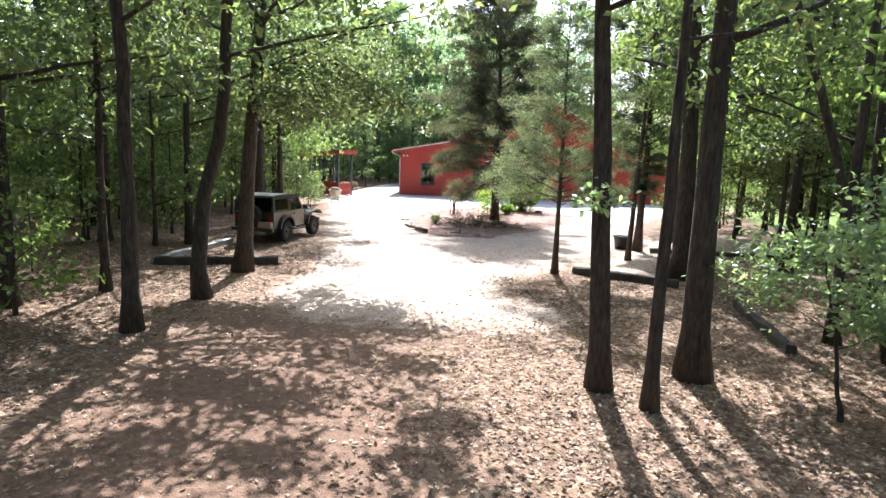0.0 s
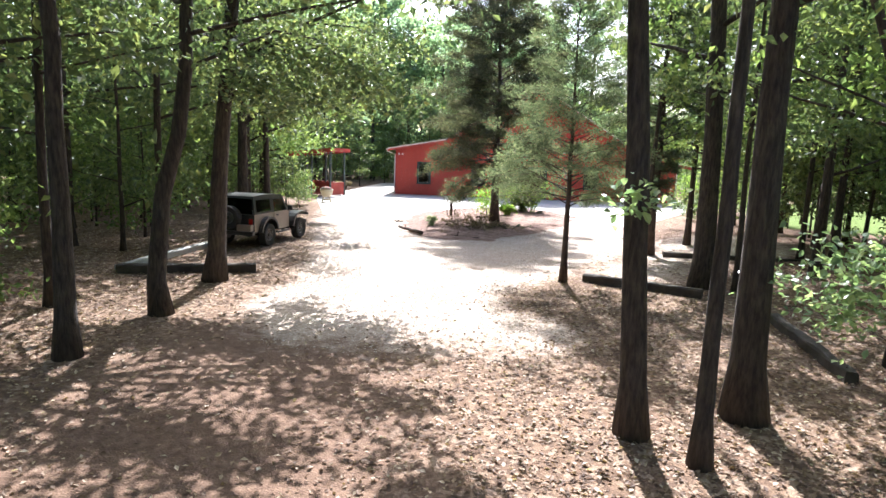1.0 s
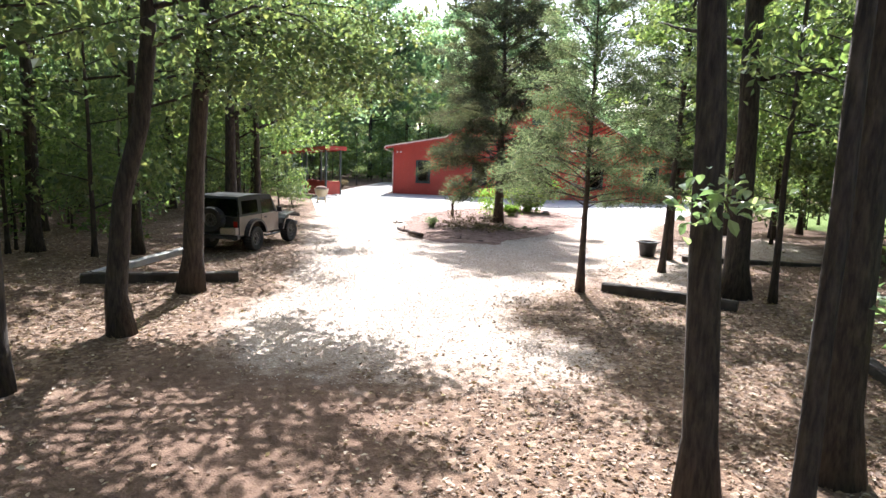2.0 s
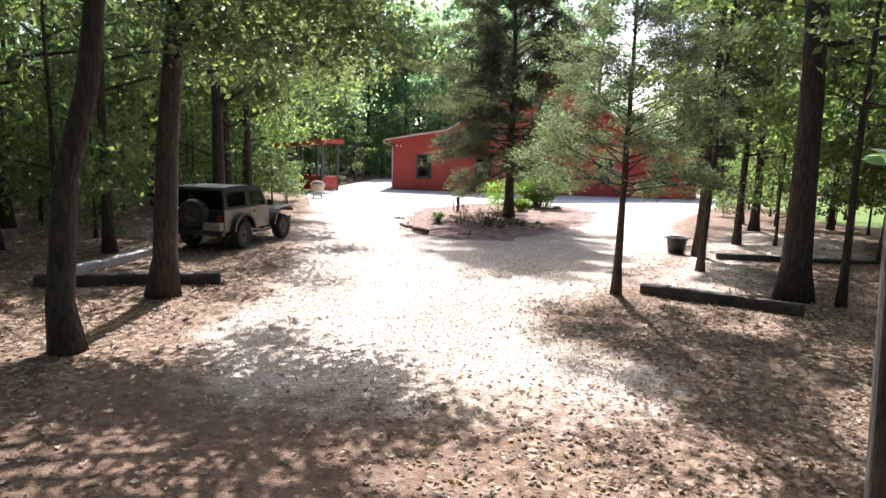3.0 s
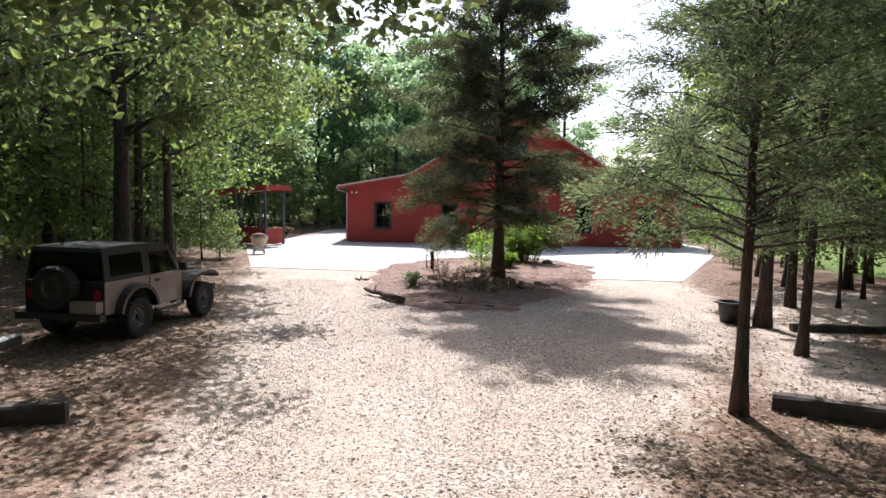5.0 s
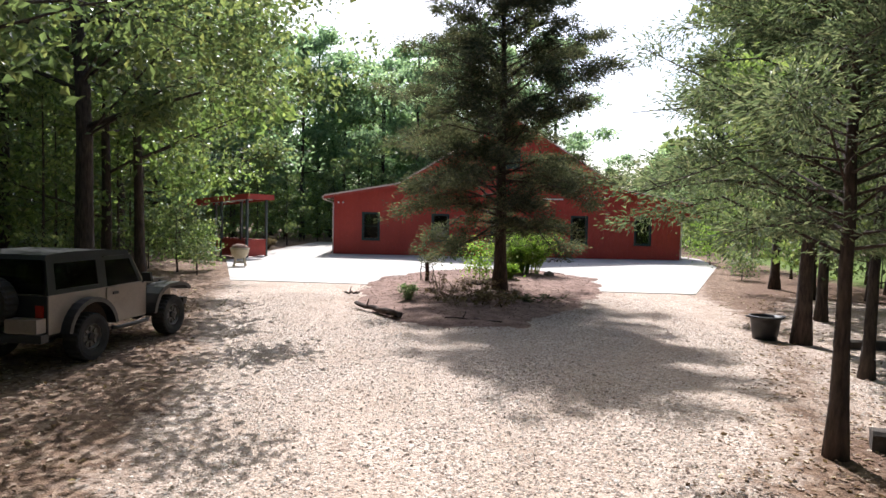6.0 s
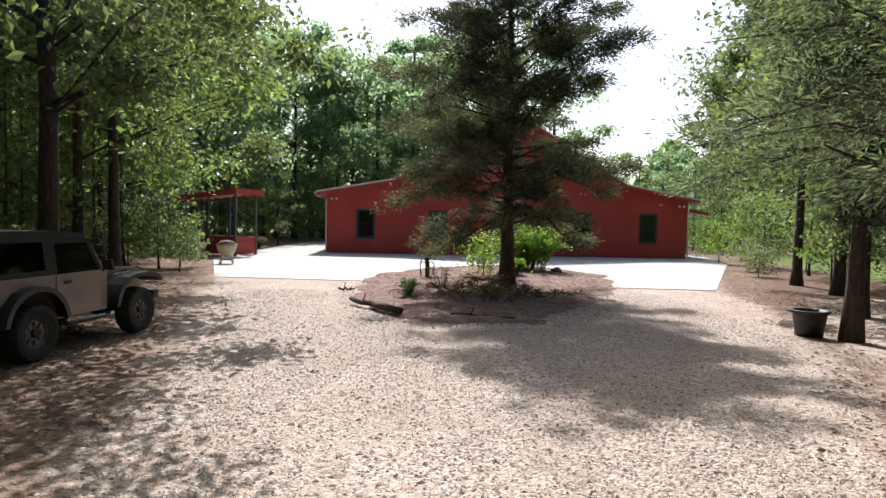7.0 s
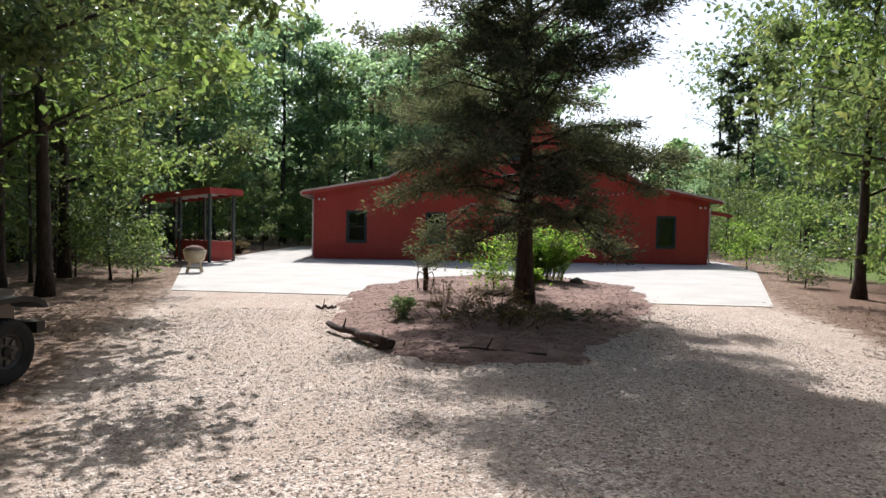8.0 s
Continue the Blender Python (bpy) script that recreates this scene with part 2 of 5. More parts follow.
# ---- shaping helpers ----
def part(name, bm, material, parent=None, label="", bevel=0.0, smooth=False):
    """Links a bmesh as one mesh object, under a thing or a part where one is given."""
    if bevel > 0:
        edges = [e for e in bm.edges if len(e.link_faces) == 2 and e.calc_face_angle(0) > 0.6]
        bmesh.ops.bevel(bm, geom=edges, offset=bevel, segments=2, affect="EDGES", clamp_overlap=True)
    bmesh.ops.recalc_face_normals(bm, faces=bm.faces[:])
    me = bpy.data.meshes.new(name)
    bm.to_mesh(me)
    bm.free()
    me.materials.append(material)
    if smooth:
        me.polygons.foreach_set("use_smooth", [True] * len(me.polygons))
    ob = new(name, me)
    if parent is not None:
        ob.parent = parent
    if label:
        ob["label"] = label
    return ob


def raw(name, verts, faces, material, parent=None, smooth=False):
    """The same from arrays, for meshes of many small pieces."""
    me = bpy.data.meshes.new(name)
    me.from_pydata(np.asarray(verts, float).tolist(), [], np.asarray(faces).tolist())
    me.materials.append(material)
    if smooth:
        me.polygons.foreach_set("use_smooth", [True] * len(me.polygons))
    ob = new(name, me)
    if parent is not None:
        ob.parent = parent
    return ob


def thing(name, m, label, category, group="", kind=""):
    ob = new(name)
    ob.empty_display_size = 0.2
    ob.matrix_basis = m
    return tagged(ob, label, category, group, kind)


def box(bm, x0, x1, y0, y1, z0, z1, m=None):
    vs = [bm.verts.new((x, y, z)) for z in (z0, z1) for y in (y0, y1) for x in (x0, x1)]
    for a in ((0, 2, 3, 1), (4, 5, 7, 6), (0, 1, 5, 4), (2, 6, 7, 3), (0, 4, 6, 2), (1, 3, 7, 5)):
        bm.faces.new([vs[i] for i in a])
    if m is not None:
        bmesh.ops.transform(bm, matrix=m, verts=vs)
    return bm


def prism(bm, outline, a0, a1, axis="y"):
    """An outline of (u, v) drawn in the plane across the axis, extruded from a0 to a1."""
    def at(u, v, a):
        return {"y": (u, a, v), "x": (a, u, v), "z": (u, v, a)}[axis]
    lo = [bm.verts.new(at(u, v, a0)) for u, v in outline]
    hi = [bm.verts.new(at(u, v, a1)) for u, v in outline]
    n = len(outline)
    bm.faces.new(lo)
    bm.faces.new(hi[::-1])
    for i in range(n):
        bm.faces.new((lo[i], hi[i], hi[(i + 1) % n], lo[(i + 1) % n]))
    return bm


def tube(bm, points, radii, sides=8, rough=0.0, seed=0):
    rng = random.Random(seed)
    pts = [Vector(p) for p in points]
    rings = []
    for i, p in enumerate(pts):
        way = (pts[min(i + 1, len(pts) - 1)] - pts[max(i - 1, 0)]).normalized()
        u = way.orthogonal().normalized() if abs(way.z) < 0.9 else way.cross(Vector((0, 1, 0))).normalized()
        w = way.cross(u).normalized()
        ring = []
        for k in range(sides):
            a = 2 * math.pi * k / sides
            r = radii[i] * (1 + rough * rng.uniform(-1, 1))
            ring.append(bm.verts.new(p + r * (math.cos(a) * u + math.sin(a) * w)))
        rings.append(ring)
    for a, b in zip(rings, rings[1:]):
        for k in range(sides):
            bm.faces.new((a[k], a[(k + 1) % sides], b[(k + 1) % sides], b[k]))
    bm.faces.new(rings[0][::-1])
    bm.faces.new(rings[-1])
    return bm


def lathe(bm, profile, sides=20, m=None):
    """A profile of (radius, height) turned round z."""
    rings = [[bm.verts.new((r * math.cos(2 * math.pi * k / sides), r * math.sin(2 * math.pi * k / sides), z)) for k in range(sides)] for r, z in profile]
    for a, b in zip(rings, rings[1:]):
        for k in range(sides):
            bm.faces.new((a[k], a[(k + 1) % sides], b[(k + 1) % sides], b[k]))
    bm.faces.new(rings[0][::-1])
    bm.faces.new(rings[-1])
    if m is not None:
        bmesh.ops.transform(bm, matrix=m, verts=[v for r in rings for v in r])
    return bm


def leaf_quads(rng, centres, size, up=1.0, narrow=0.5, droop=None, lie=None):
    """Leaves as bent diamonds: a stalk, two sides, a tip. droop: a direction for each that the leaf follows; lie: the way its face is turned."""
    n = len(centres)
    way = rng.normal(size=(n, 3)) if droop is None else droop + 0.35 * rng.normal(size=(n, 3))
    way /= np.linalg.norm(way, axis=1, keepdims=True)
    nrm = rng.normal(size=(n, 3)) * 0.6 + (np.array((0, 0, up)) if lie is None else lie)
    side = np.cross(way, nrm)
    side /= np.linalg.norm(side, axis=1, keepdims=True) + 1e-9
    s = size * rng.uniform(0.6, 1.25, (n, 1))
    bend = np.cross(side, way) * s * 0.12
    quad = np.stack([centres - way * s * 0.5, centres + side * s * narrow * 0.5 + bend, centres + way * s * 0.5, centres - side * s * narrow * 0.5 + bend], 1)
    return quad.reshape(-1, 3), np.arange(4 * n).reshape(-1, 4)


def fine_leaves(rng, centres, size, narrow=0.5):
    """Leaves with a midrib fold, a rounded blade and a pointed tip."""
    n = len(centres)
    way = rng.normal(size=(n, 3)) * np.array((1, 1, 0.5)) - np.array((0, 0, 0.35))
    way /= np.linalg.norm(way, axis=1, keepdims=True)
    side = np.cross(way, rng.normal(size=(n, 3)) * 0.5 + np.array((0, 0, 1.0)))
    side /= np.linalg.norm(side, axis=1, keepdims=True) + 1e-9
    up = np.cross(side, way)
    s = size * rng.uniform(0.55, 1.2, (n, 1))
    rows = []
    for t, w, lift in ((-0.5, 0, 0), (-0.22, 0.36, 0.10), (0.12, 0.42, 0.12), (0.5, 0, -0.08), (-0.22, 0, 0.0), (0.12, 0, 0.0)):
        for sgn in ((1, -1) if w else (1,)):
            rows.append(centres + way * s * t + side * s * w * narrow * 1.1 * sgn + up * s * lift)
    v = np.stack(rows, 1)
    quad = np.array([(0, 1, 6, 2), (6, 1, 3, 7), (2, 6, 7, 4), (7, 3, 5, 4)])
    return v.reshape(-1, 3), (np.arange(n)[:, None, None] * 8 + quad[None]).reshape(-1, 4)


# ---- ground ----
DRIVE = [(-3.4, 8.5), (-3.8, 11.0), (-4.3, 14.5), (-4.1, 17.0), (-4.6, 20.5), (-5.9, 25.5), (-6.9, 29.0), (-7.8, 33.5), (-8.2, 36.5), (9.5, 36.5), (7.6, 32.2), (6.8, 27.5), (4.6, 22.8), (2.5, 19.0), (0.7, 16.6), (0.9, 15.0), (2.4, 13.8), (2.5, 11.0), (1.2, 8.5)]
VERGE = [(2.6, 18.9), (4.6, 22.8), (7.0, 28.0), (10.5, 32.0), (13.5, 30.0), (12.0, 24.6), (8.0, 23.6), (5.8, 18.6)]


def depth_inside(poly, x, y):
    """Signed distance to a polygon, positive inside, for arrays."""
    d = np.full(x.shape, 1e9)
    inside = np.zeros(x.shape, bool)
    for (ax, ay), (bx, by) in zip(poly, poly[1:] + poly[:1]):
        ex, ey = bx - ax, by - ay
        t = np.clip(((x - ax) * ex + (y - ay) * ey) / (ex * ex + ey * ey), 0, 1)
        d = np.minimum(d, np.hypot(x - ax - t * ex, y - ay - t * ey))
        cross = ((ay > y) != (by > y)) & (x < (bx - ax) * (y - ay) / (by - ay + 1e-12) + ax)
        inside ^= cross
    return np.where(inside, d, -d)


def gravel_amount(x, y):
    near = depth_inside(DRIVE, x, y)
    drive = np.clip(0.5 + near * 0.55, 0, 1) * np.clip((y - 10.2) / 4.4, 0, 1)
    verge = 0.68 * np.clip(0.5 + depth_inside(VERGE, x, y) * 0.5, 0, 1)
    return np.maximum(drive, verge)


def relief(x, y):
    """Height of the ground: lightly uneven, smoother on the drive."""
    w = 0.035 * np.sin(0.9 * x + 1.3 * np.sin(0.5 * y)) * np.sin(0.7 * y + 0.4) + 0.02 * np.sin(2.3 * x + 0.8 * y) * np.sin(1.9 * y - 0.6 * x)
    wood = 1 - 0.75 * gravel_amount(x, y)
    far = np.clip((np.hypot(x, y - 25) - 40) / 60, 0, 1)
    house = np.clip(1 - np.clip(depth_inside([(-10.5, 30.5), (15, 29.5), (16.5, 66), (-10.5, 66)], x, y) + 1.0, 0, 1), 0, 1)
    dip = 0.17 * np.exp(-((x - 6.6) ** 2 + (y - 25.6) ** 2) / 9.0)
    return w * wood * house * (1 - far) - 0.015 - dip


def build_ground():
    xs = np.array([-900, -450, -220, -120, -80, -55, -42] + list(np.arange(-34, 34.01, 0.3)) + [42, 55, 80, 120, 220, 450, 900], float)
    ys = np.array([-900, -450, -200, -100, -60, -36, -24] + list(np.arange(-16, 66.01, 0.3)) + [75, 90, 120, 200, 450, 900], float)
    gx, gy = np.meshgrid(xs, ys)
    z = relief(gx, gy)
    nx, ny = len(xs), len(ys)
    idx = np.arange(nx * ny).reshape(ny, nx)
    faces = np.stack([idx[:-1, :-1], idx[:-1, 1:], idx[1:, 1:], idx[1:, :-1]], -1).reshape(-1, 4)
    ob = raw("ground", np.stack([gx, gy, z], -1).reshape(-1, 3), faces, GROUND, smooth=True)
    grass = np.clip(depth_inside([(15.5, 35.5), (17, 42), (20, 54), (34, 60), (40, 36), (24, 32)], gx, gy) * 0.4 + 0.5, 0, 1)
    dirt = np.clip(1.15 - np.abs(gx + 1.7 + 0.1 * gy) / 3.6, 0, 1) * np.clip((15 - gy) / 4, 0, 1)
    dirt = np.maximum(dirt, 0.75 * np.clip(depth_inside([(2, 17.5), (4.5, 22), (7.5, 30), (16, 44), (20, 30), (14, 22), (7, 19)], gx, gy) + 0.5, 0, 1))
    for key, values in (("gravel", gravel_amount(gx, gy)), ("grass", grass), ("dirt", dirt)):
        at = ob.data.attributes.new(key, "FLOAT", "POINT")
        at.data.foreach_set("value", values.reshape(-1).astype(np.float32))
    tagged(ob, "pale gravel drive, brown leaf litter and bare dirt", "ground", kind="structure")


build_ground()

# concrete apron in front of and beside the house
bm = bmesh.new()
prism(bm, [(-7.85, 34.2), (7.5, 32.2), (14.4, 44.8), (16.6, 51.5), (16.6, 66), (-9.6, 66), (-10.2, 57), (-10.5, 43)], -0.12, 0.003, "z")
apron = part("pavement", bm, CONCRETE, bevel=0.012)
tagged(apron, "bright sunlit pale concrete apron round the house", "pavement", kind="structure")


BED = [(-3.3, 31.0), (-3.05, 28.3), (-2.0, 26.2), (-0.9, 25.3), (0.6, 25.8), (2.1, 27.8), (3.7, 30.6), (5.0, 34.0), (5.4, 36.6), (4.6, 38.8), (3.0, 40.0), (1.0, 40.0), (-1.0, 38.6), (-2.4, 36.2), (-3.1, 33.6)]


def mound_height(x, y):
    d = depth_inside(BED, x, y) + 0.22 * np.sin(2.1 * x + 1.7 * y) * np.sin(1.3 * y - 0.8 * x) + 0.07 * np.sin(4.7 * x - 2.9 * y) * np.sin(3.3 * y + 2.2 * x) + 0.07 * np.sin(6.1 * x) * np.sin(5.3 * y)
    dome = 0.24 * (1 - np.exp(-np.clip(d, 0, 9) / 1.6)) + 0.02 * np.sin(3.1 * x + y) * np.sin(2.7 * y) * np.clip(d, 0, 1)
    return np.where(d > 0, dome - 0.012 + 0.055 * np.clip((y - 32.0) / 2.0, 0, 1), -0.08)


def build_mound():
    xs, ys = np.arange(-4.2, 6.4, 0.16), np.arange(24.2, 42.3, 0.16)
    gx, gy = np.meshgrid(xs, ys)
    z = mound_height(gx, gy)
    nx, ny = len(xs), len(ys)
    idx = np.arange(nx * ny).reshape(ny, nx)
    faces = np.stack([idx[:-1, :-1], idx[:-1, 1:], idx[1:, 1:], idx[1:, :-1]], -1).reshape(-1, 4)
    keep = (z.reshape(-1)[faces] > -0.07).any(1)
    used = np.unique(faces[keep])
    back = np.zeros(nx * ny, int)
    back[used] = np.arange(len(used))
    ob = raw("planting_bed", np.stack([gx, gy, z], -1).reshape(-1, 3)[used], back[faces[keep]], MULCH, smooth=True)
    tagged(ob, "low oval planting bed of reddish-brown mulch", "planting bed", kind="structure")


build_mound()


# ---- house ----
HOUSE_Y = 49.72
ROOF_LINE = [(-6.25, 3.46), (-2.5, 4.15), (4.13, 8.2), (10.76, 4.15), (14.5, 3.46)]


def roof_z(x):
    for (x0, z0), (x1, z1) in zip(ROOF_LINE, ROOF_LINE[1:]):
        if x0 <= x <= x1:
            return z0 + (z1 - z0) * (x - x0) / (x1 - x0)
    return 3.46


OPENINGS = [(-4.5, -3.66, 0.95, 2.36), (-0.42, 0.42, 0.95, 2.36), (3.1, 5.0, 0.0, 2.25), (7.9, 8.72, 0.95, 2.42), (11.76, 12.6, 0.95, 2.42)]


def build_house():
    home = thing("house", pose(0, HOUSE_Y, 0.03), "red metal-sided barn house with dark green window trim", "house")
    bm = bmesh.new()
    cuts = sorted({x for x, _ in ROOF_LINE} | {v for o in OPENINGS for v in o[:2]})
    for x0, x1 in zip(cuts, cuts[1:]):
        hole = next((o for o in OPENINGS if o[0] <= x0 and x1 <= o[1]), None)
        spans = [(0, None)] if hole is None else [(0, hole[2]), (hole[3], None)]
        for lo, hi in spans:
            t0, t1 = (roof_z(x0), roof_z(x1)) if hi is None else (hi, hi)
            if t0 - lo > 0.01:
                prism(bm, [(x0, lo), (x1, lo), (x1, t1), (x0, t0)], 0, 0.18)
    bmesh.ops.remove_doubles(bm, verts=bm.verts[:], dist=0.0005)
    wall = part("front_wall", bm, SIDING, home)
    # ribs of the sheet metal
    x = -6.1
    while x < 14.4:
        o = next((o for o in OPENINGS if o[0] - 0.16 < x < o[1] + 0.14), None)
        top = roof_z(x) - 0.12
        for lo, hi in ([(0.0, top)] if o is None else [(o[3] + 0.12, top)] + ([(0.0, o[2] - 0.16)] if o[2] > 0.1 else [])):
            bm = bmesh.new()
            prism(bm, [(x, lo), (x + 0.035, lo), (x + 0.035, hi), (x, hi)], -0.013, -0.0005)
            part("rib", bm, SIDING, wall)
        x += 0.3
    for name, a, b in (("side_wall", -6.25, -6.07), ("side_wall", 14.32, 14.5)):
        bm = bmesh.new()
        box(bm, a, b, 0.18, 14.0, 0, 3.44)
        part(name, bm, SIDING, home)
    bm = bmesh.new()
    prism(bm, [(-6.25, 0)] + [(x, z - 0.02) for x, z in ROOF_LINE] + [(14.5, 0)], 14.0, 14.18)
    part("back_wall", bm, SIDING, home)
    # near-black floor and wall put the unlit room's darkness into their colour
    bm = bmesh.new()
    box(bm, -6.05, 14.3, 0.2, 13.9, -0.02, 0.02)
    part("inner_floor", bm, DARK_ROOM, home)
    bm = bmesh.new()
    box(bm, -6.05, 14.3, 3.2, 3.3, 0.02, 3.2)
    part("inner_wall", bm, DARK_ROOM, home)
    # roof slopes with standing seams
    for (x0, z0), (x1, z1) in zip(ROOF_LINE, ROOF_LINE[1:]):
        k = (z1 - z0) / (x1 - x0)
        a = x0 - 0.55 if x0 < -6 else x0
        b = x1 + 0.55 if x1 > 14 else x1
        za, zb = z0 + k * (a - x0), z1 + k * (b - x1)
        bm = bmesh.new()
        prism(bm, [(a, za), (b, zb), (b, zb + 0.06), (a, za + 0.06)], -0.35, 14.4)
        y = -0.2
        while y < 14.3:
            prism(bm, [(a, za + 0.06), (b, zb + 0.06), (b, zb + 0.09), (a, za + 0.09)], y, y + 0.035)
            y += 0.45
        slope = part("roof", bm, ROOF, home)
        # pale pinkish rake edge: the grazing sunlight is in its colour
        bm = bmesh.new()
        prism(bm, [(a, za - 0.02), (b, zb - 0.02), (b, zb + 0.075), (a, za + 0.075)], -0.385, -0.352)
        part("rake_trim", bm, TRIM, slope, "rake trim coloured pale for grazing sun")
        bm = bmesh.new()
        prism(bm, [(a, za - 0.17), (b, zb - 0.17), (b, zb - 0.022), (a, za - 0.022)], -0.375, -0.352)
        part("rake_board", bm, RED_TRIM, slope)
    # windows: trim, sash bars, panes, a shade or curtain behind
    for n, (x0, x1, z0, z1) in enumerate(OPENINGS):
        is_door = z0 < 0.1
        unit = thing("door" if is_door else "window", pose(0, 0, 0), "", "")
        unit.parent = home
        for key in ("label", "category"):
            if key in unit:
                del unit[key]
        bm = bmesh.new()
        w = 0.11
        box(bm, x0 - w, x0, -0.04, 0.10, z0 - (0 if is_door else w), z1 + w)
        box(bm, x1, x1 + w, -0.04, 0.10, z0 - (0 if is_door else w), z1 + w)
        box(bm, x0, x1, -0.04, 0.10, z1, z1 + w)
        if not is_door:
            box(bm, x0, x1, -0.04, 0.10, z0 - w, z0)
        part("frame", bm, GREEN_TRIM, unit, "dark green painted frame", bevel=0.006)
        if is_door:
            mid = (x0 + x1) / 2
            for a, b in ((x0, mid - 0.005), (mid + 0.005, x1)):
                bm = bmesh.new()
                box(bm, a, b, 0.05, 0.09, 0.02, 0.9)
                box(bm, a, a + 0.12, 0.05, 0.09, 0.9, z1 - 0.01)
                box(bm, b - 0.12, b, 0.05, 0.09, 0.9, z1 - 0.01)
                box(bm, a + 0.12, b - 0.12, 0.05, 0.09, z1 - 0.14, z1 - 0.01)
                part("door_leaf", bm, GREEN_TRIM, unit, bevel=0.004)
                bm = bmesh.new()
                box(bm, a + 0.12, b - 0.12, 0.066, 0.072, 0.9, z1 - 0.14)
                part("pane", bm, GLASS, unit).visible_shadow = False
        else:
            zm = (z0 + z1) / 2
            bm = bmesh.new()
            box(bm, x0, x1, 0.05, 0.085, zm - 0.025, zm + 0.025)
            box(bm, x0, x0 + 0.04, 0.05, 0.085, z0, z1)
            box(bm, x1 - 0.04, x1, 0.05, 0.085, z0, z1)
            part("sash", bm, GREEN_TRIM, unit, bevel=0.004)
            for a, b in ((z0, zm - 0.025), (zm + 0.025, z1)):
                bm = bmesh.new()
                box(bm, x0 + 0.04, x1 - 0.04, 0.064, 0.070, a, b)
                part("pane", bm, GLASS, unit).visible_shadow = False
            bm = bmesh.new()
            box(bm, x0 - 0.14, x1 + 0.14, -0.075, -0.041, z0 - w - 0.035, z0 - w)
            part("sill", bm, GREEN_TRIM, unit, bevel=0.004)
            if n == 1:
                bm = bmesh.new()
                box(bm, x0, x1, 0.2, 0.22, z0, zm)
                part("curtain", bm, CURTAIN, unit, "pale half curtain")
    # upper loft window in the gable
    bm = bmesh.new()
    box(bm, 3.6, 4.66, -0.045, -0.016, 5.2, 6.3)
    loft = part("loft_shutter", bm, GREEN_TRIM, home, "dark green loft shutter", bevel=0.006)
    # gutters, downpipes, corner floodlights
    for sx, x in ((-1, -6.25), (1, 14.5)):
        bm = bmesh.new()
        e = x + sx * 0.60
        box(bm, e - 0.06, e + 0.06, -0.36, 14.3, 3.26, 3.36)
        part("gutter", bm, TRIM, home, "pale gutter", bevel=0.015)
        bm = bmesh.new()
        tube(bm, [(e, -0.22, 3.26), (e, -0.2, 3.18), (x + sx * 0.03, -0.06, 2.98), (x + sx * 0.03, -0.06, 0.16), (x + sx * 0.12, -0.16, 0.06)], [0.042] * 5, 8)
        part("downpipe", bm, TRIM, home, "pale downpipe at the corner", smooth=True)
        for k in (0, 1):
            bm = bmesh.new()
            px = x - sx * (0.28 + 0.26 * k)
            tube(bm, [(px, -0.015, 3.02), (px, -0.07, 3.02)], [0.03, 0.03], 8)
            lathe(bm, [(0.02, 0), (0.055, 0.05), (0.06, 0.11), (0.045, 0.12)], 10, pose(px, -0.07, 3.04, 115))
            part("floodlight", bm, WHITE_METAL, home, "small white floodlight")
    # string of bulbs along the eaves
    rng = random.Random(5)
    for a, b, drop in (((-2.3, 4.0), (0.3, 3.7), 0.25), ((7.9, 3.7), (10.6, 3.95), 0.2)):
        pts = [(a[0] + (b[0] - a[0]) * t, -0.06, a[1] + (b[1] - a[1]) * t - drop * 4 * t * (1 - t)) for t in [i / 10 for i in range(11)]]
        bm = bmesh.new()
        tube(bm, pts, [0.008] * 11, 5)
        cord = part("light_string", bm, BLACK_PLASTIC, home)
        for p in pts[1:-1]:
            bm = bmesh.new()
            lathe(bm, [(0.012, 0), (0.03, -0.03), (0.033, -0.06), (0.012, -0.085)], 8, pose(*p))
            part("bulb", bm, WHITE_METAL, cord)
    bm = bmesh.new()
    box(bm, 6.1, 7.3, -0.09, -0.016, 3.45, 3.52)
    part("light_bar", bm, WHITE_METAL, home, "slim white light bar", bevel=0.01)
    # lean-to at the right-hand side
    lean = thing("lean_to", pose(14.5, 3.0, 0), "", "")
    lean.parent = home
    for key in ("label", "category"):
        if key in lean:
            del lean[key]
    bm = bmesh.new()
    prism(bm, [(0.02, 2.86), (1.45, 2.63), (1.45, 2.71), (0.02, 2.94)], -2.6, 6)
    part("roof", bm, ROOF, lean)
    bm = bmesh.new()
    prism(bm, [(0.02, 2.74), (1.45, 2.51), (1.45, 2.65), (0.02, 2.88)], -2.66, -2.62)
    part("fascia", bm, RED_TRIM, lean)
    for y in (1.6, 5.6):
        bm = bmesh.new()
        box(bm, 1.25, 1.37, y, y + 0.12, 0, 2.655)
        part("post", bm, POST_PAINT, lean, bevel=0.01)
    return home


build_house()


# ---- trees ----
def bent(rng, base, top, steps, wander):
    """A wandering line from base to top."""
    pts = []
    off = np.zeros(3)
    for i in range(steps + 1):
        t = i / steps
        if 0 < i:
            off = off + rng.normal(size=3) * wander * np.array((1, 1, 0.2))
        pts.append(np.array(base) * (1 - t) + np.array(top) * t + off * min(1, 3 * t))
    return pts


def trunk_radii(r, steps, top=0.25):
    return [r * (1.55 if i == 0 else 1.12 if i == 1 else 1) * (1 - (1 - top) * (i / steps)) for i in range(steps + 1)]


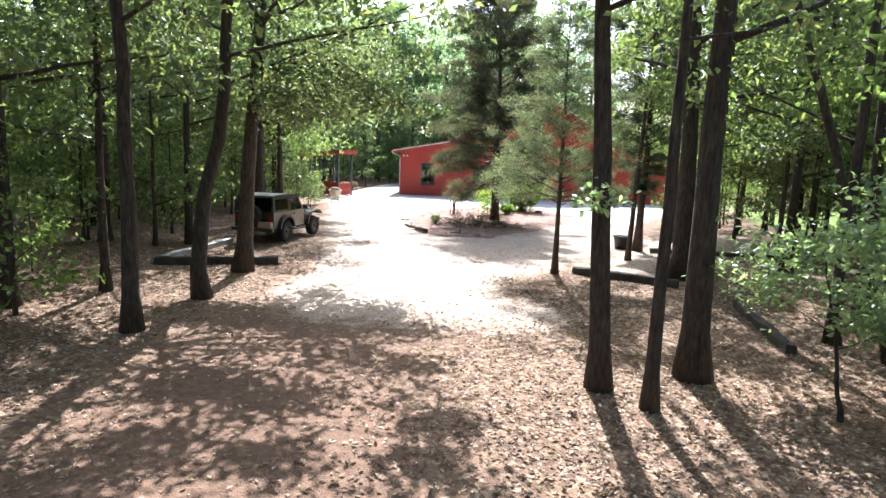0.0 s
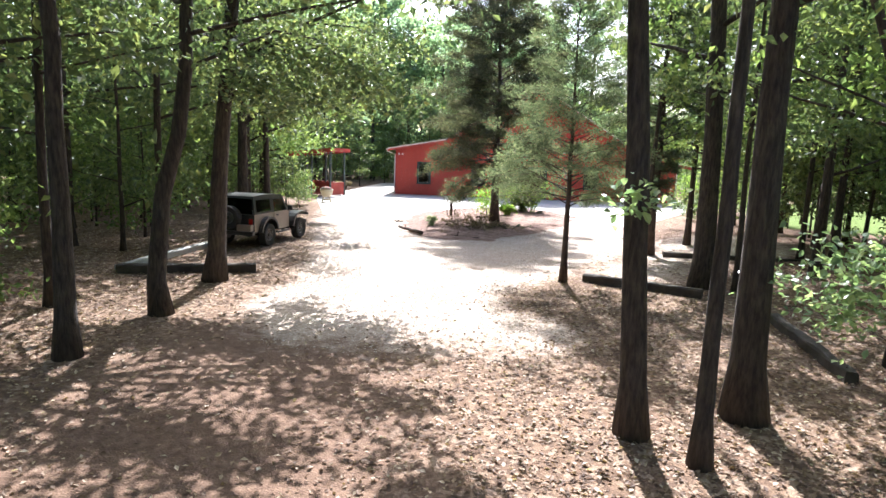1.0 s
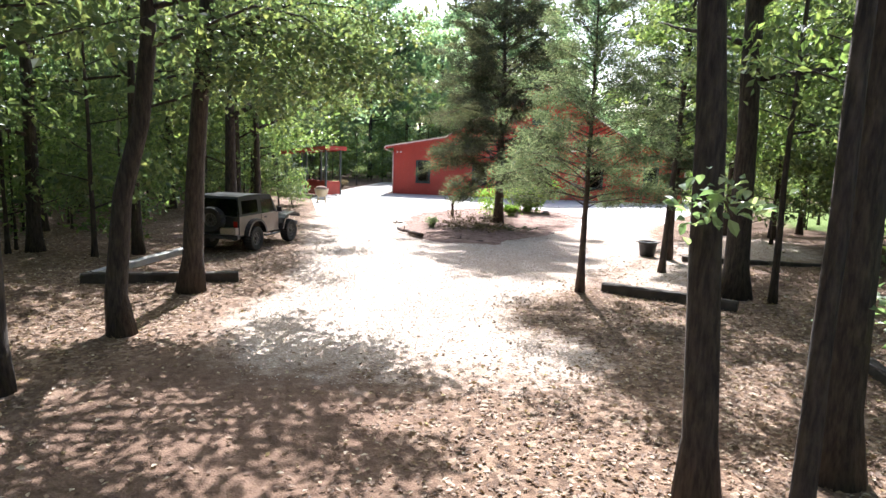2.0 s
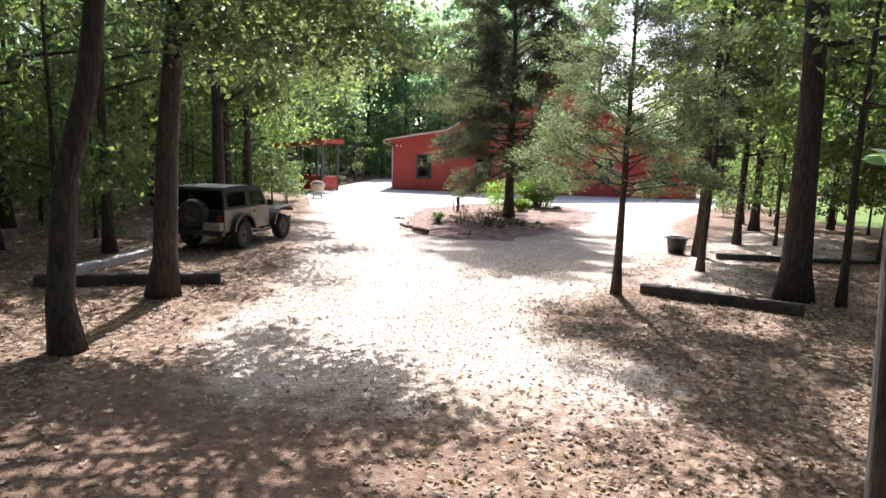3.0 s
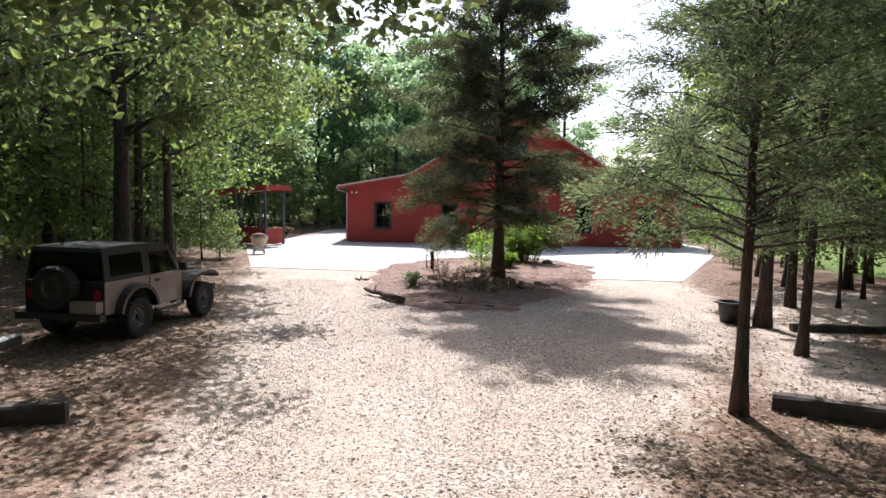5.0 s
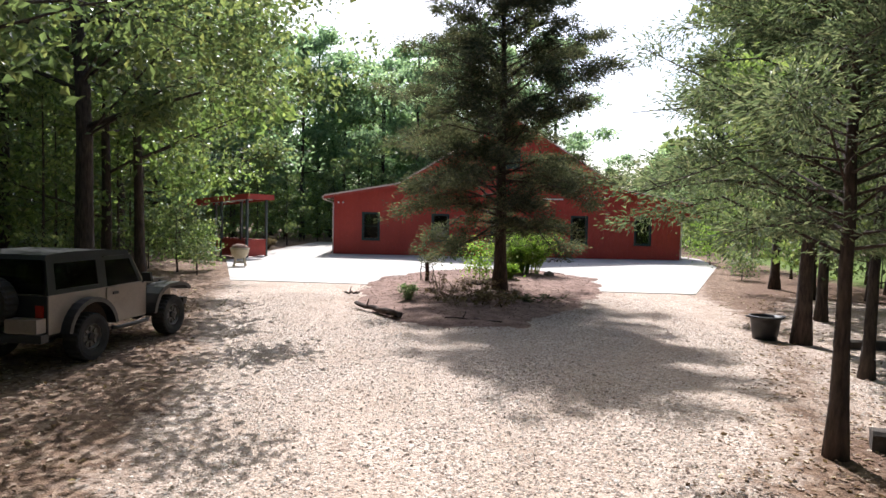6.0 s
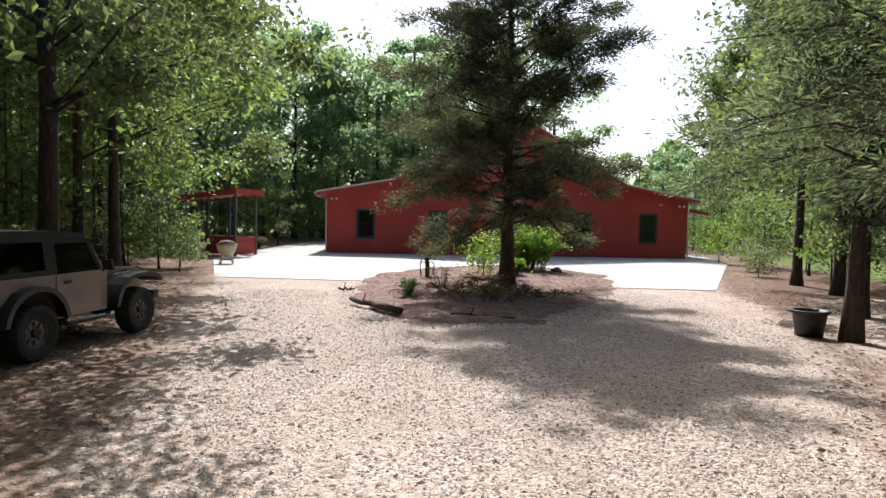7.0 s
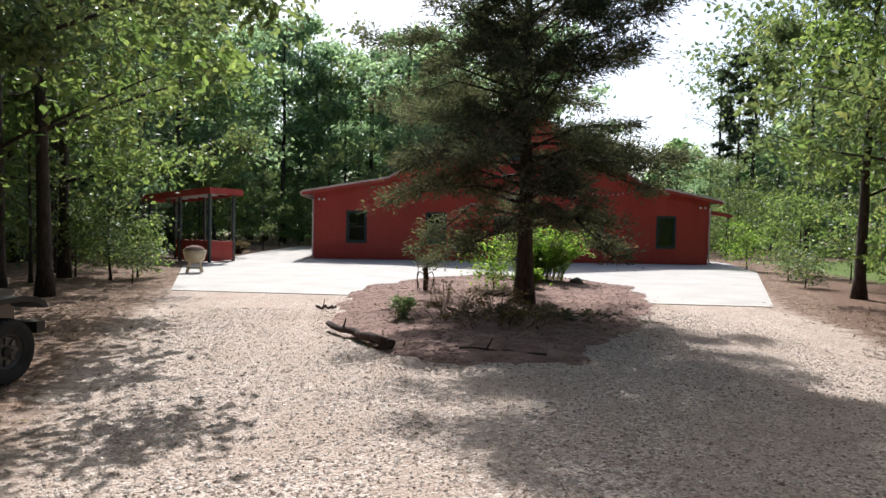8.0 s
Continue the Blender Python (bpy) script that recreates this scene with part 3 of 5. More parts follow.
def dapple_clumps():
    """Hearts of unseen leaf clumps added to dapple the start of the drive, shared out to the nearest tree: {seed: [(x,
    y, z)]}.
    """
    rng = random.Random(77)
    owners = {21: (-5.75, 10.8), 22: (-5.65, 13.4), 23: (-6.0, 16.65), 31: (2.24, 9.2), 33: (3.78, 9.85)}
    out = {k: [] for k in owners}
    step = 1.25
    for i in range(14):
        for j in range(13):
            gx, gy = -10.8 + step * (i + rng.uniform(-0.42, 0.42)), -1.0 + step * (j + rng.uniform(-0.42, 0.42))
            edge = 12.9 if gx < -5.0 else 14.4 if gx < -2.8 else 13.0 if gx < 0.6 else 12.4
            if gy > edge or rng.random() > (0.62 if gx < -5.5 else (0.66 if gx > -3.2 and gy < 8.5 else 0.52) if gx < 0.3 else 0.16):
                continue
            z = 5.2 + 0.30 * gy + rng.uniform(0, 1.4)
            x, y = gx - 0.032 * z, gy + 0.90 * z
            near = min(owners, key=lambda k: math.hypot(owners[k][0] - x, 0.6 * (owners[k][1] - y)))
            out[near].append((x, y, z))
    return out


DAPPLE_CLUMPS = dapple_clumps()


def broadleaf(name, seed, x, y, height, r, crown_from, spread, leaves, leaf, material, label, lean=(0, 0), curve=None, limbs=9, extra=(), heavy=1.0, group="", bark=None, over=(), puff=1.0):
    """A broadleaf tree: tapered trunk, limbs, and a crown of leaf clumps along the limbs."""
    rng = np.random.default_rng(seed)
    tree = thing(name, pose(x, y, float(relief(np.array(x), np.array(y))) - 0.05), label, "tree", group)
    steps = 12
    line = bent(rng, (0, 0, 0), (lean[0], lean[1], height * 0.93), steps, r * 0.22)
    line[1] = line[1] * 0.5 + np.array((0, 0, line[1][2] * 0.0 + 0.12))
    if curve:
        for p in line:
            t = p[2] / height
            p[0] += curve * math.sin(min(t * 2.6, 1) * 2 * math.pi) * 0.5
    bm = bmesh.new()
    tube(bm, line, trunk_radii(r, steps), 11, 0.06, seed)
    part("trunk", bm, bark or OAK_BARK, tree, smooth=True)
    centres = []
    for k in range(limbs):
        t = (crown_from + (height * 0.95 - crown_from) * (k + 0.5) / limbs) / (height * 0.93)
        t = min(t, 0.97)
        i = min(int(t * steps), steps - 1)
        f = t * steps - i
        base = line[i] * (1 - f) + line[i + 1] * f
        a = k * 2.4 + rng.uniform(-0.5, 0.5)
        reach = spread * (0.55 + 0.45 * math.sin(math.pi * min(1, 0.25 + 0.8 * (k + 0.5) / limbs))) * rng.uniform(0.75, 1.1)
        tip = base + np.array((math.cos(a) * reach, math.sin(a) * reach, reach * rng.uniform(0.15, 0.5)))
        pts = bent(rng, base, tip, 5, reach * 0.03)
        bm = bmesh.new()
        rr = r * (1 - 0.75 * t) * 0.42
        tube(bm, pts, [rr * (1 - 0.8 * j / 5) for j in range(6)], 6)
        part("limb", bm, bark or OAK_BARK, tree, smooth=True)
        for j in (2, 3, 4, 5):
            for _ in range(2):
                centres.append(pts[j] + rng.normal(size=3) * reach * np.array((0.16, 0.16, 0.10)))
    for tip_rel, from_z in extra:
        i = min(int(from_z / (height * 0.93) * steps), steps - 1)
        base, tip = line[i], np.array(tip_rel, float)
        mid = (base + tip) / 2 + np.array((0, 0, 0.7))
        pts = [base, base * 0.45 + mid * 0.55, mid, mid * 0.5 + tip * 0.5 + np.array((0, 0, 0.2)), tip]
        bm = bmesh.new()
        tube(bm, pts, [0.038, 0.030, 0.022, 0.014, 0.006], 6)
        part("limb", bm, bark or OAK_BARK, tree, smooth=True)
        spray = np.array([pts[2], pts[3], pts[3] * 0.5 + tip * 0.5, tip, tip])[rng.integers(0, 5, 640)]
        v, f = fine_leaves(rng, spray + rng.normal(size=(640, 3)) * np.array((0.38, 0.38, 0.20)), 0.135, 0.66)
        tagged(raw("leaf_spray", v, f, OAK_LEAF, tree), kind="stuff")
    # boughs reaching out to the dense flat clumps added unseen to shade the drive
    boughs = collections.defaultdict(list)
    for c in over:
        boughs[round(c[0] / 2.6), round(c[1] / 2.6)].append(np.array((c[0] - x, c[1] - y, c[2])))
    for clumps in boughs.values():
        heart = sum(clumps) / len(clumps)
        i = max(int(7.0 / (height * 0.93) * steps) + 1, min(int((heart[2] + rng.uniform(-1.5, 2.0)) / (height * 0.93) * steps), steps - 1))
        pts = bent(rng, line[i], heart, 5, 0.09)
        bm = bmesh.new()
        tube(bm, pts, [0.06 - 0.009 * j for j in range(6)], 6)
        spots = []
        for c in clumps:
            tube(bm, [pts[3], (pts[3] + c) / 2 + np.array((0, 0, 0.15)), c], [0.024, 0.016, 0.006], 5)
            wide = rng.uniform(0.26, 0.42)
            spots.append(c + rng.normal(size=(240, 3)) * np.array((wide, wide * rng.uniform(0.6, 1.2), 0.12)))
        part("limb", bm, bark or OAK_BARK, tree, smooth=True)
        v, f = leaf_quads(rng, np.concatenate(spots), 0.23, 1.6, 0.62)
        tagged(raw("leaf_spray", v, f, OAK_LEAF, tree), kind="stuff")
    centres = np.array(centres)
    weight = np.where(centres[:, 2] > 8.5, heavy, 1.0)
    weight *= rng.choice([0.12, 0.5, 1.0, 2.2], len(centres))
    pick = rng.choice(len(centres), leaves, p=weight / weight.sum())
    sigma = np.where(rng.random(len(centres)) < 0.3, 0.58, 0.34) * max(0.6, min(1.2, spread / 3.8)) * puff
    pos = centres[pick] + rng.normal(size=(leaves, 3)) * sigma[pick][:, None] * np.array((1, 1, 0.6))
    lie = rng.normal(size=(len(centres), 3)) * 0.75 + np.array((0, 0, 0.9))
    v, f = fine_leaves(rng, pos, leaf, 0.62) if leaf < 0.16 else leaf_quads(rng, pos, leaf, 1.0, 0.55, None, lie[pick])
    raw("crown", v, f, material, tree)
    return tree


def cedar(name, seed, x, y, height, r, bare, spread, branches, sprays, size, material, label, low=0.7, swell=1.2, power=0.4, narrow=0.24, sag=0.12, lean=(0, 0), twigs=4.0, droopy=0.14, thin=0.0):
    """A red cedar: straight trunk, ragged branches with forked twigs, each twig ending in a soft tuft of fine sprays."""
    rng = np.random.default_rng(seed)
    tree = thing(name, pose(x, y, float(relief(np.array(x), np.array(y))) - 0.05), label, "tree")
    line = bent(rng, (0, 0, 0), (lean[0], lean[1], height), 12, r * 0.12)
    bm = bmesh.new()
    tube(bm, line, trunk_radii(r, 12, 0.08), 11, 0.06, seed)
    part("trunk", bm, PINE_BARK, tree, smooth=True)
    bm = bmesh.new()
    pos, ways = [], []
    for k in range(branches):
        u = (k + rng.uniform(0, 0.9)) / branches
        h = bare + (height - bare) * u
        i = min(int(h / height * 12), 11)
        f = h / height * 12 - i
        base = line[i] * (1 - f) + line[i + 1] * f
        reach = spread * min(1, low + swell * u) * (1 - u) ** power * rng.uniform(0.55, 1.12) * (0.5 if rng.random() < 0.15 else 1) + 0.15
        a = k * 2.39996 + rng.normal() * 0.45
        out = np.array((math.cos(a), math.sin(a), 0))
        side = np.array((-out[1], out[0], 0))
        tip = base + out * reach + np.array((0, 0, reach * (min(0.5, max(-0.22, rng.normal() * droopy)) - sag + 0.75 * u)))
        mid = (base + tip) / 2 + np.array((0, 0, (0.10 + 0.08 * rng.normal()) * reach)) + side * rng.normal() * 0.06 * reach
        stem = max(0.010, r * 0.24 * (1 - u))
        tube(bm, [base, mid, tip], [stem, stem * 0.6, 0.004], 5)
        for q in rng.uniform(0.22, 1.0, int(3 + twigs * reach)):
            root = base + (mid - base) * 2 * q if q < 0.5 else mid + (tip - mid) * (2 * q - 1)
            way = out * rng.uniform(0.3, 1.0) + side * rng.choice([-1, 1]) * rng.uniform(0.3, 1.0) + np.array((0, 0, rng.normal() * 0.3 + 0.05))
            way /= np.linalg.norm(way)
            end = root + way * (0.14 + 0.30 * reach * rng.uniform(0.3, 1.0) * (1.15 - q))
            tube(bm, [root, end], [0.006, 0.003], 3)
            n = int(sprays * rng.choice([0.4, 0.8, 1.0, 1.5]) * (1 - thin * u))
            along = rng.uniform(0.35, 1.15, (n, 1))
            off = rng.normal(size=(n, 3)) * np.array((1, 1, 0.6)) * (0.065 + 0.03 * reach)
            pos.append(root + (end - root) * along + off)
            ways.append(way * 0.9 + off * 5 + np.array((0, 0, -0.12)))
    part("crown_wood", bm, PINE_BARK, tree)
    v, f = leaf_quads(rng, np.concatenate(pos), size, 0.35, narrow, np.concatenate(ways))
    raw("crown", v, f, material, tree)
    return tree


# the cedar on the planting bed and the young ones beside the drive
cedar("cedar_tree", 11, 0.95, 31.0, 11.2, 0.19, 1.9, 3.75, 170, 100, 0.12, CEDAR_LEAF, "dark red cedar on the mulch bed, bare lower trunk", 0.80, 1.2, 0.36, droopy=0.28)
cedar("young_cedar", 12, 2.55, 18.3, 7.4, 0.085, 2.0, 2.35, 115, 100, 0.078, SOFT_CEDAR, "slim young cedar with feathery grey-green sprays", 0.92, 0.5, 0.72, sag=-0.02, thin=0.6)
cedar("young_cedar", 13, 6.45, 25.0, 11.0, 0.15, 2.2, 2.6, 140, 110, 0.082, GREY_CEDAR, "bushy cedar beside the black tub", 0.14, 1.7, 0.4, narrow=0.3, sag=0.05)
broadleaf("oak_tree", 36, 5.35, 21.65, 11, 0.085, 3.6, 1.8, 3200, 0.18, YOUNG_LEAF, "thin young oak with bright leaves", (0.5, 0.2), limbs=13)

# broadleaf trees near the drive
broadleaf("oak_tree", 21, -5.75, 10.8, 15, 0.145, 5.0, 4.8, 1700, 0.21, OAK_LEAF, "slender dark oak trunk in leaf litter", (-0.3, 0.2), heavy=0.08, extra=[((-1.5, 2.5, 5.6), 5.5)], limbs=12, over=DAPPLE_CLUMPS[21])
broadleaf("oak_tree", 22, -5.65, 13.4, 15, 0.165, 5.0, 5.4, 1800, 0.21, OAK_LEAF, "crooked dark oak trunk leaning over the drive", (1.2, 0.4), -0.35, heavy=0.08, extra=[((3.2, 2.2, 5.0), 5.0)], limbs=18, over=DAPPLE_CLUMPS[22])
broadleaf("oak_tree", 23, -6.0, 16.65, 17, 0.21, 5.0, 5.8, 2600, 0.19, OAK_LEAF, "stout oak beside the timber edging", (1.1, 0.2), heavy=0.08, extra=[((4.0, 2.0, 5.9), 6.5), ((3.4, -0.2, 4.35), 5.8), ((2.0, 1.2, 5.2), 5.8), ((4.4, 0.0, 4.45), 6.2), ((1.4, -0.6, 4.3), 5.2), ((3.0, 1.6, 5.4), 6.2), ((2.5, -0.5, 4.25), 5.8), ((3.8, -0.6, 4.7), 6.2), ((1.0, 0.1, 4.6), 5.6)], limbs=24, over=DAPPLE_CLUMPS[23])
broadleaf("oak_tree", 24, -8.95, 11.9, 16, 0.17, 4.0, 4.4, 5000, 0.19, OAK_LEAF, "dark oak trunk in the wood", limbs=12)
broadleaf("oak_tree", 25, -7.9, 13.5, 14, 0.10, 4.0, 3.6, 3800, 0.19, OAK_LEAF, "slender oak in the wood", limbs=11)
broadleaf("oak_tree", 26, -9.4, 20.7, 15, 0.13, 3.5, 5.4, 4500, 0.20, OAK_LEAF, "oak behind the parked vehicle", extra=[((4.6, 4.2, 5.2), 5.0), ((4.2, 5.5, 7.0), 6.0)], heavy=0.15, limbs=12)
broadleaf("oak_tree", 27, -9.9, 28.6, 18, 0.23, 4.0, 5.0, 7000, 0.21, OAK_LEAF, "stout oak at the edge of the wood", extra=[((4.8, -2.0, 5.0), 5.0), ((5.2, -4.0, 6.0), 5.5), ((4.6, -1.0, 7.5), 6.5), ((4.2, 1.2, 6.0), 5.5), ((6.2, -4.4, 6.6), 7.0), ((5.0, -6.6, 5.8), 6.5)], heavy=0.12, limbs=15)
broadleaf("oak_tree", 28, -10.2, 32.6, 16, 0.16, 3.5, 4.6, 9000, 0.20, OAK_LEAF, "oak at the edge of the wood", heavy=0.3, limbs=13)
broadleaf("oak_tree", 29, -12.0, 37.0, 16, 0.15, 2.5, 4.4, 9000, 0.20, YOUNG_LEAF, "leafy oak at the edge of the wood", limbs=14)
broadleaf("oak_tree", 31, 2.24, 9.2, 15, 0.155, 5.0, 4.6, 2000, 0.19, OAK_LEAF, "straight dark oak trunk beside the drive", (-0.6, 0.2), limbs=13, over=DAPPLE_CLUMPS[31])
broadleaf("oak_tree", 32, 2.8, 8.5, 12, 0.095, 4.6, 3.2, 1800, 0.19, OAK_LEAF, "thin leaning oak trunk beside the drive", (0.0, 0.3), limbs=11)
broadleaf("oak_tree", 33, 3.78, 9.85, 17, 0.205, 4.6, 5.0, 2200, 0.20, OAK_LEAF, "thick dark oak trunk beside the drive", (-0.2, 0.3), limbs=14, over=DAPPLE_CLUMPS[33])
broadleaf("oak_tree", 34, 6.2, 18.6, 17, 0.27, 4.6, 4.0, 3800, 0.20, OAK_LEAF, "thick dark oak by the low timber", (-0.5, 0.0), limbs=15)
broadleaf("oak_tree", 35, 6.8, 18.0, 12, 0.075, 3.4, 3.0, 5000, 0.19, OAK_LEAF, "thin oak beside the thick one", limbs=10)
for k, (tx, ty, tr) in enumerate([(10.8, 31.5, 0.17), (11.4, 34.4, 0.15), (12.6, 31.2, 0.13), (12.4, 24.1, 0.14), (11.4, 24.3, 0.10), (8.6, 27.6, 0.12), (10.0, 20.5, 0.16), (9.2, 15.0, 0.15), (7.2, 12.4, 0.12), (13.8, 28.0, 0.15)]):
    broadleaf("oak_tree", 40 + k, tx, ty, (11 if ty > 30 else 12) + k % 3, tr, 2.6, 3.3 if ty > 30 else 3.8, 2600 if ty < 22 else 7500, 0.21, OAK_LEAF if k % 2 else YOUNG_LEAF, "oak in the open wood beside the drive", limbs=12)

def sprig(x, y, z, seed):
    """A few leaves, sunlit paleness in their colour, on a twig growing from a trunk."""
    rng = np.random.default_rng(seed)
    tip = np.array((-0.25, -0.30, 0.10))
    twig = thing("oak_sprig", pose(x, y, z), "sprig of leaves coloured sunlit pale sprouting from an oak trunk", "sprig")
    bm = bmesh.new()
    tube(bm, [(0.06, 0.10, -0.05), tip * 0.5 + np.array((0, 0, 0.08)), tip], [0.012, 0.008, 0.003], 5)
    part("twig", bm, OAK_BARK, twig)
    v, f = fine_leaves(rng, tip + rng.normal(size=(70, 3)) * np.array((0.20, 0.16, 0.11)), 0.13, 0.6)
    raw("leaves", v, f, SUNLIT_PALE_LEAF, twig)


sprig(2.2, 9.0, 2.7, 4)
broadleaf("oak_tree", 37, 7.6, 11.2, 12, 0.10, 6.5, 3.0, 1800, 0.20, OAK_LEAF, "slim oak leaning far over in the wood", (-4.2, 0.3), limbs=9)

for k, (tx, ty) in enumerate([(14.2, 25.6), (15.6, 29.2), (14.6, 33.0), (17.2, 26.8), (16.4, 36.4), (18.6, 31.0)]):
    broadleaf("oak_tree", 55 + k, tx, ty, 9 + 2 * (k % 3), 0.08 + 0.02 * (k % 3), 1.3, 2.9, 6500, 0.21, YOUNG_LEAF if k % 2 else OAK_LEAF, "young oak at the edge of the lawn", limbs=14)

# small leafy understorey by the camera's start
broadleaf("dogwood", 61, 5.3, 8.5, 2.5, 0.035, 0.9, 1.25, 2200, 0.115, SUNLIT_PALE_LEAF, "low dogwood with broad leaves coloured sunlit pale", (-0.3, 0.4), limbs=8)
broadleaf("dogwood", 62, 6.1, 7.5, 3.2, 0.04, 0.9, 2.0, 3000, 0.115, SUNLIT_PALE_LEAF, "low dogwood with broad leaves coloured sunlit pale", limbs=8)


def wood_tree(seed, height, r, base, spread, leaves, leaf, material, far=False):
    tree = broadleaf("forest_tree", seed, 0, 0, height, r, base, spread, leaves, leaf, material, "tall leafy tree of the surrounding wood", limbs=10 if not far else 16, group="trees of the wood", puff=1.25 if far else 1.1, heavy=1.0 if far else 0.3)
    if not far:
        # closed leaf roof, added mostly unseen above the lower boughs to darken the wood
        rng = np.random.default_rng(seed + 500)
        hearts = np.stack([rng.normal(size=26) * spread * 0.45, rng.normal(size=26) * spread * 0.45, rng.uniform(0.68, 1.0, 26) * height], 1)
        v, f = leaf_quads(rng, hearts[rng.integers(0, 26, 480)] + rng.normal(size=(480, 3)) * np.array((0.8, 0.8, 0.4)), 0.62, 1.4, 0.6)
        tagged(raw("shading_crown", v, f, material, tree), kind="stuff")
    return tree


MASTERS = [
    wood_tree(71, 17, 0.17, 2.2, 4.6, 2300, 0.30, OAK_LEAF),
    wood_tree(72, 20, 0.20, 3.0, 5.0, 2300, 0.31, OAK_LEAF),
    wood_tree(73, 15, 0.14, 1.5, 4.2, 2300, 0.29, YOUNG_LEAF),
    wood_tree(74, 22, 0.22, 3.5, 5.2, 2300, 0.32, OAK_LEAF),
]
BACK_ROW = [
    wood_tree(75, 20, 0.22, 1.0, 4.2, 6200, 0.44, HAZED_LEAF, True),
    wood_tree(76, 18, 0.20, 0.8, 4.0, 5800, 0.44, HAZED_LEAF, True),
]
SHRUBS = [
    broadleaf("sapling", 81, 0, 0, 5.0, 0.045, 0.6, 2.0, 1050, 0.185, YOUNG_LEAF, "thin leafy understorey sapling in leaf litter", limbs=9, group="saplings of the wood"),
    broadleaf("sapling", 82, 0, 0, 7.0, 0.06, 0.8, 2.3, 1300, 0.195, OAK_LEAF, "thin leafy understorey sapling in leaf litter", limbs=10, group="saplings of the wood"),
    broadleaf("sapling", 83, 0, 0, 3.2, 0.03, 0.3, 1.5, 700, 0.165, YOUNG_LEAF, "thin leafy understorey sapling in leaf litter", limbs=8, group="saplings of the wood"),
]


def in_clearing(x, y):
    """The open ground that no forest tree stands on."""
    left = -7.2 - 0.06 * y if y < 22 else -11.0 if y < 44 else -15.0
    right = 6.5 + max(0, y - 6) * 0.3 if y < 30 else 17.0
    if y < 8:
        left, right = -4.6, 5.5
    if y > 43:
        right = 20.0
    return left < x < right and y < 66 or (13 < x < 34 and 28 < y < 58)


def plant(masters, places, seed, lo, hi):
    rng = random.Random(seed)
    first = {k: True for k, o in enumerate(masters) if 'planted' in o}
    for x, y in places:
        k = rng.randrange(len(masters))
        s = rng.uniform(lo, hi)
        m = pose(x, y, -0.08, 0, 0, rng.uniform(0, 360)) @ Matrix.Diagonal((s, s, s * rng.uniform(0.92, 1.08), 1))
        if k not in first:
            first[k] = True
            masters[k]['planted'] = 1
            masters[k].matrix_basis = m
        else:
            ob = copy_thing(masters[k], Matrix.Identity(4))
            ob.matrix_basis = m


def scatter(seed, count, x0, x1, y0, y1, gap):
    rng = random.Random(seed)
    out = []
    tries = 0
    while len(out) < count and tries < count * 60:
        tries += 1
        x, y = rng.uniform(x0, x1), rng.uniform(y0, y1)
        if in_clearing(x, y) or math.hypot(x, y) < 3.5:
            continue
        if all(math.hypot(x - a, y - b) > gap for a, b in out):
            out.append((x, y))
    return out


# trees behind the start are unseen, added to close off the light
WOOD = scatter(1, 58, -36, -10.5, -8, 66, 3.4) + scatter(2, 24, 10.5, 36, -8, 32, 3.8) + scatter(3, 11, -34, 9, 76, 92, 4.5) + scatter(13, 5, 30, 44, 73, 92, 4.4) + scatter(4, 10, -10, 12, -30, -5, 4.5) + scatter(5, 16, 30, 46, 30, 70, 4.5)
plant(MASTERS, WOOD, 6, 0.85, 1.15)
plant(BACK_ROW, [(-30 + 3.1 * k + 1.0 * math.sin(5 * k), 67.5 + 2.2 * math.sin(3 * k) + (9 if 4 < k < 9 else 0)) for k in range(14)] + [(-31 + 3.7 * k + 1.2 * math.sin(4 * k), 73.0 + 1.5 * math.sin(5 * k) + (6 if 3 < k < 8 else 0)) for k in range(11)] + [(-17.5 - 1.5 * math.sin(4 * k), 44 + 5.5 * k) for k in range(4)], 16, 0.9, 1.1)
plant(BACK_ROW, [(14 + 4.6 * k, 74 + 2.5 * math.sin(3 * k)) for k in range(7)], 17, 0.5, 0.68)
UNDER = scatter(7, 85, -26, -7.6, 2, 64, 1.5) + scatter(8, 44, 8.0, 28, 4, 34, 1.7) + scatter(9, 22, -24, 30, 66, 71, 2.2) + [(-26 + 1.9 * k, 60.5 + 2.5 * math.sin(7 * k)) for k in range(9)] + [(-9.5 + 2.2 * k, 65.5) for k in range(3)] + scatter(10, 14, 17, 24, 42, 66, 2.0) + [(-11.3, 23.2), (-12.6, 26.0), (-11.9, 30.4), (-13.5, 33.4), (-14.2, 28.2), (-12.9, 20.6), (-12.2, 35.6), (-15.2, 24.0), (15.2, 31.4), (17.4, 33.6), (13.6, 35.8), (12.6, 33.6), (14.6, 38.6), (16.2, 41.2), (11.6, 29.0), (13.2, 27.0), (9.8, 27.4), (16.0, 35.2), (18.2, 38.4), (15.0, 28.4)]
plant(SHRUBS, UNDER, 11, 0.75, 1.2)


cedar("pine_tree", 14, 31.0, 77.0, 19.0, 0.22, 9.0, 3.4, 46, 22, 0.55, GREY_CEDAR, "tall pine standing above the far wood", 0.6, 1.2, 0.5)


